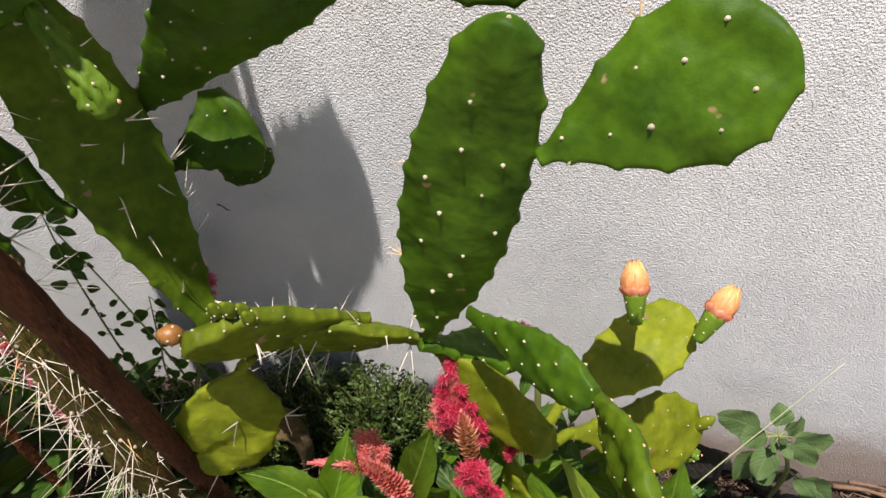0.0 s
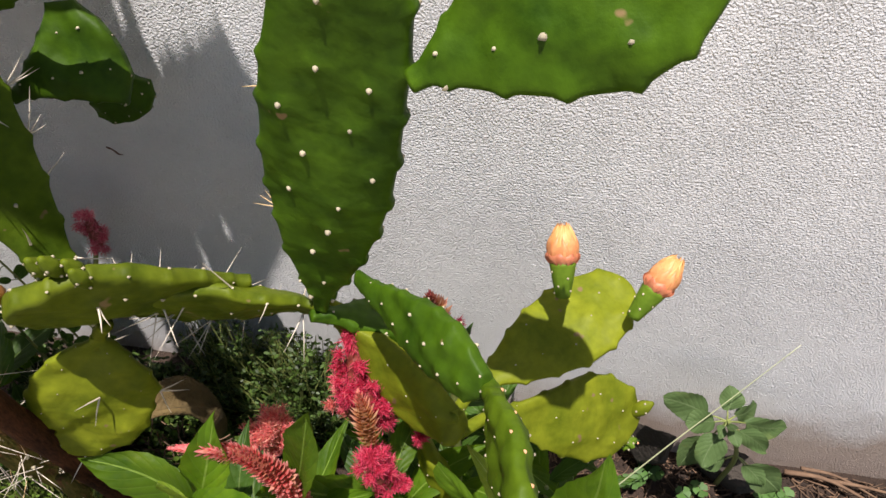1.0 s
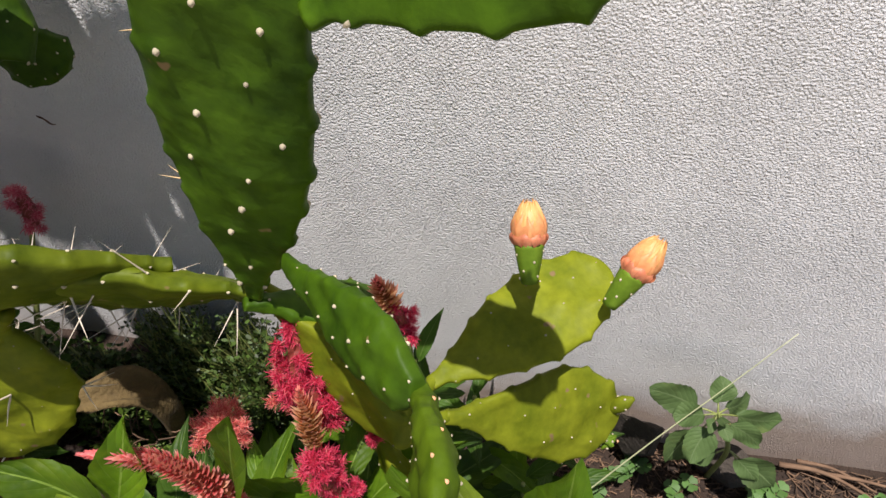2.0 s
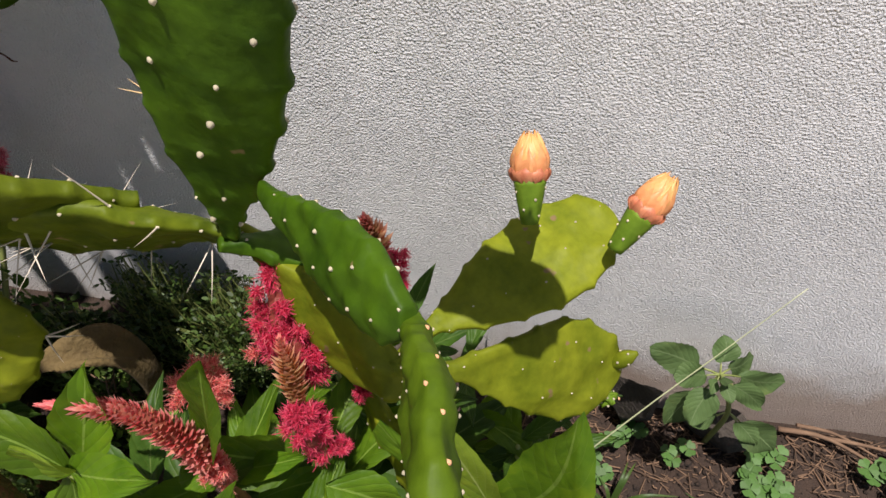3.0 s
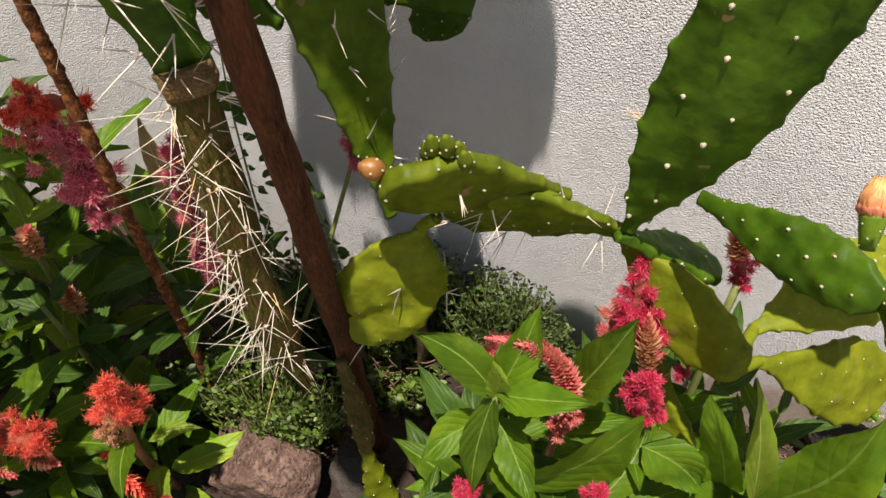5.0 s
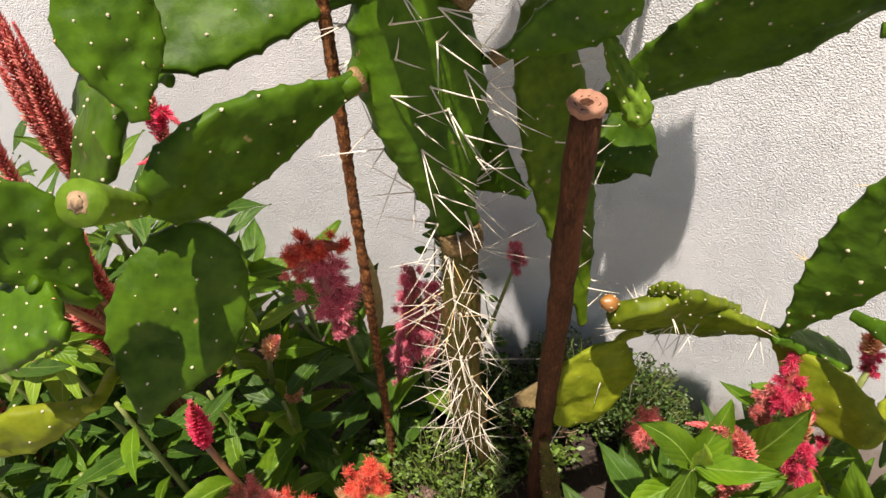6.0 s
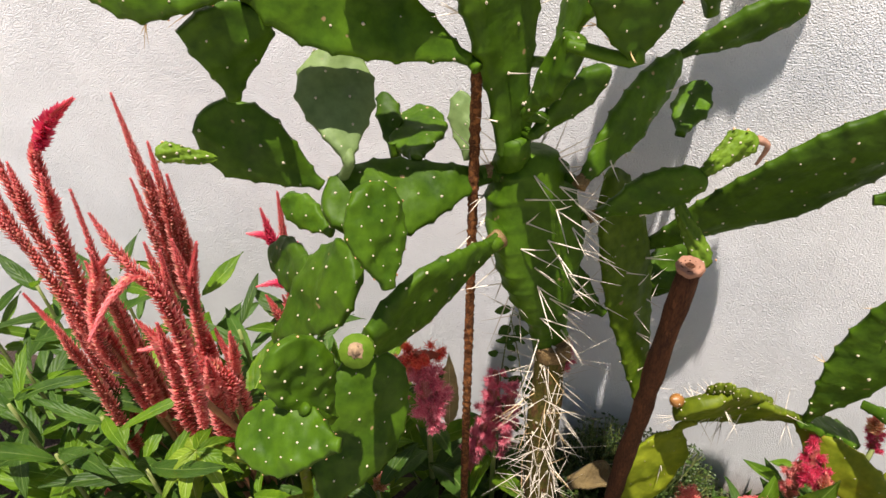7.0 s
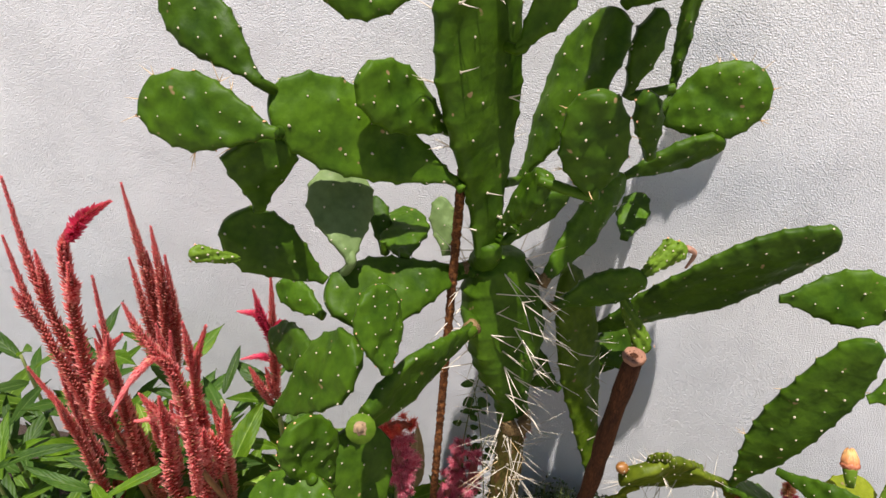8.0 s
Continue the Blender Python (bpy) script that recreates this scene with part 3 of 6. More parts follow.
def petal_mesh(length, r, lean, seed=0, mat=None):
    """A cupped petal that hugs an egg, with a ruffled lip."""
    q = np.random.RandomState(seed)
    verts, faces = [], []
    nu, nv = 10, 9
    ph = q.uniform(0, 6.28, 2)
    for i in range(nu):
        u = i / (nu - 1)
        rr = r * (0.84 + 0.26 * math.sin(math.pi * min(1, u * 0.95)) - 0.44 * u ** 4) * (1 - lean)
        w = 0.62 * (0.55 + 0.6 * math.sin(math.pi * (0.15 + 0.75 * u))) * (1 - u ** 6 * 0.7)
        for k in range(nv):
            s = (k / (nv - 1) * 2 - 1)
            a = s * w
            d = max(0.0006, rr * (1 + 0.07 * abs(s) ** 2 + 0.09 * u * math.sin(5 * s + ph[0]) + 0.035 * math.sin(13 * s + ph[1])))
            verts.append((d * math.cos(a), d * math.sin(a), u * length * (1 - 0.14 * s * s + 0.07 * math.sin(7 * s + ph[1]) * u)))
    for i in range(nu - 1):
        for k in range(nv - 1):
            faces.append((i * nv + k, i * nv + k + 1, (i + 1) * nv + k + 1, (i + 1) * nv + k))
    return mesh_of("petal", verts, faces, mat or PETAL)


# ---- leaves and flower spikes ----
def leaf_mesh(length, width, mat, droop=0.25, fold=0.25, wave=0.05, seed=0, blunt=False, serrate=0.03):
    """A leaf along z with a short stalk, its upper side to -y."""
    q = np.random.RandomState(seed)
    nu, nv = 17, 8
    ph = q.uniform(0, 6.28, 3)
    sweep = q.uniform(-0.16, 0.16) * width
    verts, faces, uvs = [], [], []
    for i in range(nu):
        u = i / (nu - 1)
        if blunt:
            h = math.sin(math.pi * u ** 0.85) ** 0.6
        else:
            h = 1.93 * u ** 0.62 * (1 - u) ** 0.95 * (1 + 0.10 * math.sin(math.pi * u))
        h = width / 2 * max(h, 0.025)
        for k in range(nv + 1):
            s = k / nv * 2 - 1
            jag = 1 + serrate * (1 if (i + k) % 2 else -1) * abs(s) ** 6
            x = h * s * jag
            aside = sweep * math.sin(math.pi * u)
            y = fold * abs(x) * -1 + wave * width * math.sin(7 * u + ph[0] + 2 * s) * abs(s) + droop * length * u * u
            verts.append((x + aside, y, length * u * (1 - 0.12 * droop * u)))
            uvs.append((u, k / nv))
    for i in range(nu - 1):
        for k in range(nv):
            a = i * (nv + 1) + k
            faces.append((a, a + 1, a + nv + 2, a + nv + 1))
    return mesh_of("leaf", verts, faces, mat, uvs)


def spike_mesh(ctrl, r, mat, seed, density=1.0, tip_taper=0.9, bract=0.0072, fluff=0.22):
    """A flower spike: a core with hundreds of pointed bracts along it."""
    q = np.random.RandomState(seed)
    pts = curve_pts(ctrl, 40)
    seg = np.linalg.norm(np.diff(pts, axis=0), axis=1)
    L = seg.sum()
    tang = np.gradient(pts, axis=0)
    tang /= np.linalg.norm(tang, axis=1)[:, None]

    def rad(u):
        return r * min(1, 0.55 + 1.8 * u) * (1 - tip_taper * max(0.0, (u - 0.45) / 0.55) ** 1.2)

    core = [max(0.0008, 0.50 * rad(u)) for u in np.linspace(0, 1, 40)]
    v, f = tube(pts, core, 8)
    verts = [np.array(p) for p in v]
    uvs = [(k // 8 / 39, 0.0) for k in range(len(verts))]
    faces = list(f)
    gap = max(0.0030, 0.60 * r) / density
    rings = max(8, int(L / gap))
    for i in range(rings * 2):
        u = (i + 0.5) / (rings * 2)
        x = u * 39
        j = min(38, int(x))
        p = pts[j] + (x - j) * (pts[j + 1] - pts[j])
        d = tang[j]
        a = unit(np.cross(d, (0.3, 0.8, 0.5)))
        b = np.cross(d, a)
        rr = rad(u)
        for k0 in range(7):
            w = 2 * math.pi * (k0 + 0.5 * (i % 2) + 0.05 * i) / 7 + q.normal(0, 0.08)
            out = math.cos(w) * a + math.sin(w) * b
            side = np.cross(d, out)
            blen = bract * 1.25 * (r / 0.0075) ** 0.4 * q.uniform(0.75, 1.15) * (0.35 + 0.65 * rr / r) * (1.0 if i % 2 else 0.8)
            bw = blen * 0.21
            up = 0.45 + 0.9 * u ** 2 + q.normal(0, fluff * 0.5)
            dirn = unit(out * (1.0 - 0.35 * u) + d * up + side * q.normal(0, fluff * 0.6))
            bend = unit(dirn + d * 0.35)
            s = p + out * rr * 0.44
            k = len(verts)
            m = s + dirn * blen * 0.55
            verts += [s - side * bw, s + side * bw, m + side * bw * 0.9, m + bend * blen * 0.5, m - side * bw * 0.9]
            uvs += [(u, 0.1), (u, 0.1), (u, 0.6), (u, 1.0), (u, 0.6)]
            faces += [(k, k + 1, k + 2, k + 4), (k + 4, k + 2, k + 3)]
    return mesh_of("flower_spike", verts, faces, mat, uvs, smooth=False)


def plume_mesh(ctrl, r, mat, seed, n=900, hair=0.012):
    """A ruffled flower head: tufts of hair-thin petals on a knobbly core."""
    q = np.random.RandomState(seed)
    pts = curve_pts(ctrl, 16)
    core = [max(0.001, r * 0.46 * (math.sin(math.pi * min(0.97, 0.12 + 0.85 * i / 15)) ** 0.6)) for i in range(16)]
    v, f = tube(pts, core, 9, jitter=0.2, seed=seed)
    verts = [np.array(p) for p in v]
    uvs = [(0.5, 0.0)] * len(verts)
    faces = list(f)
    knobs = []
    for i in range(max(9, n // 36)):
        j = q.randint(0, 16)
        o = unit(q.normal(0, 1, 3))
        knobs.append((pts[j] + o * core[j] * q.uniform(0.5, 2.7), o))
    for i in range(int(n * 4.6)):
        c, o = knobs[q.randint(len(knobs))]
        d = unit(o * 0.5 + q.normal(0, 0.6, 3))
        side = unit(np.cross(d, q.normal(0, 1, 3)))
        h = hair * 0.52 * q.uniform(0.45, 1.25)
        w = h * 0.042
        k = len(verts)
        s = c + q.normal(0, r * 0.13, 3)
        verts += [s - side * w, s + side * w, s + d * h * 0.6 + side * w * 1.1, s + d * h, s + d * h * 0.6 - side * w * 1.1]
        uvs += [(0.5, 0.1), (0.5, 0.1), (0.5, 0.6), (0.5, 1.0), (0.5, 0.6)]
        faces += [(k, k + 1, k + 2, k + 4), (k + 4, k + 2, k + 3)]
    return mesh_of("flower_head", verts, faces, mat, uvs, smooth=False)


leaf_count = [0]


def leaf_at(plant, base, tip, width, mat=None, facing=(0, -0.55, 0.8), droop=0.12, fold=0.3, blunt=False, label="", name="leaf", serrate=0.03):
    """A leaf from its base to its tip."""
    leaf_count[0] += 1
    b, t = np.array(base, float), np.array(tip, float)
    L = float(np.linalg.norm(t - b))
    y = -np.asarray(facing, float)
    m0 = axes(b, t - b, y)
    turn = Matrix.Rotation(math.atan(droop), 4, "X")
    return hang(name, leaf_mesh(L * 1.02, width, mat or LEAF, droop, fold, 0.10, leaf_count[0], blunt, serrate), plant, rel(plant, m0 @ turn), label)


def stem_at(plant, ctrl, r0, r1, mat=None, name="stem"):
    pts = curve_pts(ctrl, 14) - np.array(plant.location)
    v, f = tube(pts, np.linspace(r0, r1, 14), 8)
    return hang(name, mesh_of(name, v, f, mat or STALK), plant, Matrix.Identity(4))


def spike_at(plant, ctrl, r, mat, **kw):
    leaf_count[0] += 1
    pts = np.array(ctrl, float) - np.array(plant.location)
    return hang("flower_spike", spike_mesh(pts, r, mat, leaf_count[0], **kw), plant, Matrix.Identity(4))


def plume_at(plant, ctrl, r, mat, **kw):
    leaf_count[0] += 1
    pts = np.array(ctrl, float) - np.array(plant.location)
    return hang("flower_head", plume_mesh(pts, r, mat, leaf_count[0], **kw), plant, Matrix.Identity(4))

# ---- the setting ----
def ground_z(x, y):
    s = np.clip((0.36 - x) / 0.42, 0, 1)
    rise = 0.105 * s * s * (3 - 2 * s)
    f = np.clip((y + 0.95) / 0.35, 0, 1)
    rise = rise * f * f * (3 - 2 * f)
    lump = np.array([noise.noise(Vector((float(a) * 14, float(b) * 14, 3.1))) for a, b in zip(np.ravel(x), np.ravel(y))]).reshape(np.shape(x))
    near = np.clip(1.6 - np.hypot(x, y + 0.3), 0, 1)
    return rise + 0.012 * lump * near - 0.004


def build_ground():
    fine_x = np.linspace(-1.3, 1.1, 121)
    fine_y = np.linspace(-1.0, 0.06, 64)
    far = np.geomspace(1.2, 600, 18)
    xs = np.concatenate([-1.3 - far[::-1], fine_x, 1.1 + far])
    ys = np.concatenate([-1.0 - far[::-1], fine_y, 0.06 + far])
    X, Y = np.meshgrid(xs, ys)
    Z = ground_z(X, Y)
    V = np.stack([X, Y, Z], -1).reshape(-1, 3)
    w, h = len(xs), len(ys)
    F = [(j * w + i, j * w + i + 1, (j + 1) * w + i + 1, (j + 1) * w + i) for j in range(h - 1) for i in range(w - 1)]
    ob = new("ground", mesh_of("ground", V, F, SOIL))
    return tagged(ob, "dark crumbly garden soil at the foot of a wall", "soil", kind="structure")


ground = build_ground()


def gz(x, y):
    return float(ground_z(np.array([x]), np.array([y]))[0])


def build_wall():
    bm = bmesh.new()
    bmesh.ops.create_cube(bm, size=1.0)
    bmesh.ops.scale(bm, vec=(9.0, 0.2, 2.9), verts=bm.verts)
    bmesh.ops.translate(bm, vec=(-0.2, 0.1, 1.25), verts=bm.verts)
    bmesh.ops.bevel(bm, geom=bm.edges[:], offset=0.008, segments=2, affect="EDGES")
    me = bpy.data.meshes.new("wall_back")
    bm.to_mesh(me)
    bm.free()
    me.materials.append(STUCCO)
    return tagged(new("wall_back", me), "white-painted rough stucco garden wall, earth-stained at its foot", "wall", kind="structure")


wall = build_wall()


# ---- the prickly pear, pad by pad ----
cactus = thing("prickly_pear_cactus", (-0.10, -0.205, gz(-0.10, -0.205)), "tall green prickly pear with white-dotted pads and long pale spines", "cactus")
pad(cactus, (0.117, -0.150, 0.434), (0.178, -0.164, 0.679), 0.062, (-0.193, -0.920, -0.360), form=(0.98, 0.46), gap=0.030, dots=1.3, thick=0.014, spines=0.06, spine_len=0.011, tan=True, spine_thick=0.022)
pad(cactus, (0.192, -0.172, 0.613), (0.287, -0.174, 0.672), 0.071, (-0.317, -0.839, 0.443), form=(1.42, 0.60), gap=0.025, dots=1.3, thick=0.013, spines=0.10, spine_len=0.011, tan=True, spine_thick=0.022)
pad(cactus, (0.077, -0.149, 0.455), (-0.018, -0.214, 0.495), 0.066, (0.420, -0.830, -0.420), form=(1.60, 0.56), gap=0.022, mat=SKIN_OLD, thick=0.016, spines=0.1)
pad(cactus, (0.114, -0.143, 0.429), (0.000, -0.163, 0.438), 0.086, (0.366, -0.834, -0.520), form=(1.60, 0.36), gap=0.024, mat=SKIN_OLD, thick=0.015, stub=0.009, spines=0.25, spine_len=0.035, spine_thick=0.026)
pad(cactus, (-0.008, -0.187, 0.437), (-0.047, -0.219, 0.336), 0.078, (0.450, -0.850, 0.180), form=(0.80, 0.48), dots=0.5, gap=0.022, mat=SKIN_YELLOW, thick=0.010, notch=0.5, ruffle=0.025, spines=0.25, root=(0.002, -0.188, 0.449))
pad(cactus, (0.111, -0.134, 0.419), (0.206, -0.188, 0.362), 0.056, (-0.410, -0.895, 0.174), form=(1.35, 0.57), gap=0.026, dots=0.6, mat=SKIN_YELLOW, thick=0.014, root=(0.122, -0.139, 0.420))
pad(cactus, (0.150, -0.162, 0.483), (0.226, -0.232, 0.503), 0.034, (-0.668, -0.614, 0.422), form=(1.44, 0.58), gap=0.015, thick=0.010)
pad(cactus, (0.210, -0.158, 0.374), (0.309, -0.071, 0.388), 0.060, (-0.15, -0.30, 0.94), form=(1.30, 0.52), dots=0.6, gap=0.024, mat=SKIN_YELLOW, thick=0.010, root=(0.202, -0.182, 0.384))
pad(cactus, (0.219, -0.168, 0.355), (0.329, -0.121, 0.292), 0.064, (0.576, -0.623, 0.530), form=(1.55, 0.63), dots=0.6, gap=0.024, mat=SKIN_YELLOW, thick=0.010, root=(0.203, -0.186, 0.363))
pad(cactus, (0.226, -0.227, 0.501), (0.247, -0.300, 0.523), 0.040, (-0.962, -0.237, 0.130), form=(1.02, 0.49), gap=0.013, thick=0.008, dots=0.75, rim_red=True, mat=SKIN_LIT_THROUGH)
pad(cactus, (0.111, -0.153, 0.431), (0.182, -0.113, 0.380), 0.050, (-0.414, -0.326, -0.850), form=(1.80, 0.66), gap=0.024)
pad(cactus, (0.163, -0.150, 0.306), (0.208, -0.190, 0.183), 0.056, (-0.750, -0.600, 0.100), form=(1.20, 0.55), gap=0.02, mat=SKIN_YELLOW, thick=0.016)
pad(cactus, (-0.043, -0.157, 0.409), (-0.107, -0.108, 0.683), 0.069, (0.773, -0.569, 0.282), form=(1.36, 0.60), gap=0.03, thick=0.014, spines=0.7, spine_len=0.022, mat=SKIN_LIT_THROUGH)
pad(cactus, (-0.205, -0.185, 0.713), (-0.314, -0.274, 0.723), 0.064, (0.453, -0.467, 0.759), form=(1.57, 0.56), gap=0.024, thick=0.014, stub=0.008, root=(-0.193, -0.188, 0.713), knot=0.0075)
pad(cactus, (-0.317, -0.261, 0.736), (-0.391, -0.280, 0.796), 0.057, (0.341, -0.932, 0.122), form=(1.42, 0.61), gap=0.024)
pad(cactus, (-0.293, -0.261, 0.757), (-0.321, -0.198, 0.816), 0.058, (0.379, -0.538, 0.753), form=(1.28, 0.59), gap=0.022, mat=SKIN_PALE, root=(-0.306, -0.248, 0.735))
pad(cactus, (-0.259, -0.209, 0.733), (-0.282, -0.127, 0.734), 0.053, (-0.075, -0.031, 0.997), form=(1.16, 0.58), gap=0.018)
pad(cactus, (-0.230, -0.150, 0.702), (-0.243, -0.119, 0.752), 0.026, (-0.006, -0.855, 0.519), form=(1.20, 0.58), mat=SKIN_PALE)
pad(cactus, (-0.243, -0.340, 0.716), (-0.257, -0.314, 0.779), 0.044, (0.800, -0.550, 0.280), form=(1.15, 0.52), gap=0.012, thick=0.009, rim_red=True)
pad(cactus, (-0.192, -0.224, 0.675), (-0.265, -0.342, 0.661), 0.065, (0.846, -0.501, -0.185), form=(1.57, 0.48), gap=0.022, thick=0.014, stub=0.008, root=(-0.198, -0.201, 0.672), knot=0.0075)
pad(cactus, (-0.305, -0.314, 0.685), (-0.377, -0.254, 0.657), 0.042, (-0.673, -0.643, 0.365), form=(1.22, 0.58))
pad(cactus, (-0.276, -0.386, 0.632), (-0.296, -0.394, 0.709), 0.048, (0.752, -0.644, 0.138), form=(1.32, 0.57), gap=0.013, thick=0.009, rim_red=True, root=(-0.283, -0.400, 0.657))
pad(cactus, (-0.254, -0.419, 0.655), (-0.332, -0.411, 0.636), 0.050, (-0.252, -0.479, 0.841), form=(0.92, 0.59), gap=0.013, thick=0.009, rim_red=True)
pad(cactus, (-0.296, -0.392, 0.515), (-0.268, -0.304, 0.616), 0.084, (0.634, -0.664, 0.396), form=(0.92, 0.59), gap=0.022, thick=0.013)
pad(cactus, (-0.216, -0.211, 0.818), (-0.348, -0.262, 0.898), 0.069, (0.507, -0.794, 0.335), form=(1.46, 0.52), gap=0.026, thick=0.014, root=(-0.210, -0.216, 0.815))
pad(cactus, (-0.223, -0.209, 0.861), (-0.282, -0.255, 0.917), 0.051, (0.730, -0.631, 0.262), form=(1.36, 0.55), gap=0.02, root=(-0.214, -0.216, 0.863))
pad(cactus, (-0.326, -0.302, 0.886), (-0.429, -0.296, 0.898), 0.055, (-0.013, -0.920, 0.391), form=(1.30, 0.60), gap=0.018, rim_red=True, spines=0.3, spine_len=0.012, tan=True, spine_thick=0.022, root=(-0.341, -0.268, 0.873))
pad(cactus, (-0.350, -0.272, 0.910), (-0.424, -0.248, 0.964), 0.044, (0.036, -0.893, 0.448), form=(1.26, 0.59), gap=0.017, spines=0.1, spine_len=0.01, tan=True, spine_thick=0.022, root=(-0.344, -0.258, 0.899))
pad(cactus, (-0.358, -0.283, 0.811), (-0.348, -0.281, 0.874), 0.060, (0.700, -0.710, 0.000), form=(1.75, 0.70))
pad(cactus, (-0.132, -0.189, 0.714), (-0.067, -0.098, 0.787), 0.042, (0.725, -0.664, 0.182), form=(0.85, 0.54), gap=0.022, spines=0.3, root=(-0.155, -0.159, 0.707), knot=0.0056)
pad(cactus, (-0.119, -0.160, 0.664), (-0.034, -0.151, 0.708), 0.040, (0.131, -0.991, -0.036), form=(1.24, 0.57), gap=0.02, root=(-0.134, -0.153, 0.658), knot=0.0052)
pad(cactus, (-0.077, -0.089, 0.575), (0.136, -0.114, 0.760), 0.084, (0.061, -0.920, -0.387), form=(1.30, 0.56), gap=0.026, thick=0.014)
pad(cactus, (0.103, -0.120, 0.681), (0.211, -0.120, 0.698), 0.060, (0.201, -0.914, 0.353), form=(1.23, 0.60), gap=0.024)
pad(cactus, (-0.071, -0.091, 0.532), (-0.012, -0.058, 0.556), 0.070, (0.350, -0.750, 0.550), form=(2.40, 0.74))
pad(cactus, (-0.054, -0.096, 0.714), (-0.038, -0.034, 0.736), 0.032, (-0.049, -0.327, 0.944), form=(1.09, 0.55))
pad(cactus, (-0.108, -0.255, 0.841), (-0.117, -0.258, 0.922), 0.049, (0.209, -0.978, -0.010), form=(0.85, 0.43), gap=0.017, rim_red=True, spines=0.2, spine_len=0.008, tan=True, spine_thick=0.022, root=(-0.141, -0.247, 0.844))
pad(cactus, (-0.046, -0.074, 0.835), (0.048, -0.072, 0.880), 0.072, (0.146, -0.923, 0.357), form=(1.05, 0.54), gap=0.017, rim_red=True, spines=0.30, spine_len=0.010, tan=True, spine_thick=0.022)
pad(cactus, (-0.068, -0.100, 0.786), (0.020, -0.080, 0.826), 0.039, (0.363, -0.862, -0.354), form=(1.27, 0.60))
pad(cactus, (-0.082, -0.129, 0.876), (-0.067, -0.121, 0.948), 0.029, (0.243, -0.968, 0.055), form=(1.19, 0.58), root=(-0.050, -0.121, 0.882))
pad(cactus, (-0.165, -0.150, 0.796), (-0.100, -0.146, 0.950), 0.068, (-0.730, -0.601, 0.326), form=(1.42, 0.59), root=(-0.175, -0.178, 0.806))
pad(cactus, (-0.175, -0.214, 0.781), (-0.141, -0.244, 0.849), 0.034, (-0.882, -0.381, 0.277), form=(1.23, 0.61), root=(-0.165, -0.197, 0.772))
pad(cactus, (-0.170, -0.199, 0.758), (-0.122, -0.169, 0.802), 0.028, (0.592, -0.802, -0.081), form=(1.20, 0.58), root=(-0.181, -0.188, 0.757))
pad(cactus, (-0.174, -0.203, 0.928), (-0.139, -0.201, 0.981), 0.029, (-0.123, -0.984, 0.126), form=(1.16, 0.57), root=(-0.192, -0.185, 0.927))
pad(cactus, (-0.352, -0.318, 0.624), (-0.273, -0.315, 0.717), 0.061, (-0.584, -0.632, 0.510), form=(1.56, 0.60), gap=0.022)
pad(cactus, (-0.185, -0.194, 0.742), (-0.213, -0.200, 1.022), 0.085, (0.746, -0.663, -0.100), form=(1.39, 0.56), gap=0.032, thick=0.022, spines=0.35, spine_len=0.02, stub=0.015, root=(-0.189, -0.182, 0.724), knot=0.0105)
pad(cactus, (-0.143, -0.189, 0.523), (-0.178, -0.172, 0.732), 0.085, (0.614, -0.771, 0.166), form=(1.55, 0.46), gap=0.026, thick=0.045, spines=0.95, spine_len=0.043, spine_thick=0.036, stub=0.0165, hang_down=0.55)
pad(cactus, (-0.064, -0.198, 0.851), (-0.078, -0.212, 0.909), 0.024, (0.441, -0.891, -0.105), form=(1.21, 0.58), gap=0.016, rim_red=True)
pad(cactus, (-0.030, -0.035, 0.845), (-0.031, -0.035, 0.985), 0.020, (0.646, -0.760, 0.075), form=(1.21, 0.58), gap=0.02, thick=0.008, root=(-0.045, -0.091, 0.855))
pad(cactus, (-0.240, -0.201, 0.975), (-0.320, -0.219, 0.964), 0.050, (0.178, -0.950, 0.258), form=(1.18, 0.57), root=(-0.223, -0.215, 0.978))
pad(cactus, (-0.284, -0.186, 0.720), (-0.305, -0.144, 0.757), 0.021, (-0.027, -0.672, 0.740), form=(1.21, 0.57), root=(-0.285, -0.186, 0.732))
pad(cactus, (-0.342, -0.209, 0.650), (-0.403, -0.176, 0.656), 0.032, (-0.365, -0.777, 0.513), form=(1.17, 0.58))
pad(cactus, (-0.298, -0.406, 0.560), (-0.367, -0.444, 0.544), 0.033, (0.458, -0.882, 0.115), form=(1.23, 0.59), gap=0.02, mat=SKIN_YELLOW, root=(-0.311, -0.384, 0.549))
pad(cactus, (-0.096, -0.156, 0.548), (-0.185, -0.131, 0.592), 0.072, (-0.262, -0.962, 0.079), form=(1.25, 0.60), gap=0.03)
# unseen pad above the upper shoots, added to shade the pads below
pad(cactus, (-0.100, -0.150, 0.955), (-0.040, -0.235, 1.040), 0.085, (0.40, 0.30, 0.85), gap=0.02)
pad(cactus, (-0.050, -0.040, 0.522), (-0.034, -0.042, 0.484), 0.050, (0.3, -0.9, -0.25), gap=0.012, thick=0.010)
# another unseen pad, added to throw shade on the wall
pad(cactus, (-0.032, -0.045, 0.985), (-0.128, -0.122, 1.035), 0.090, (0.10, -0.10, 1.0), gap=0.02)
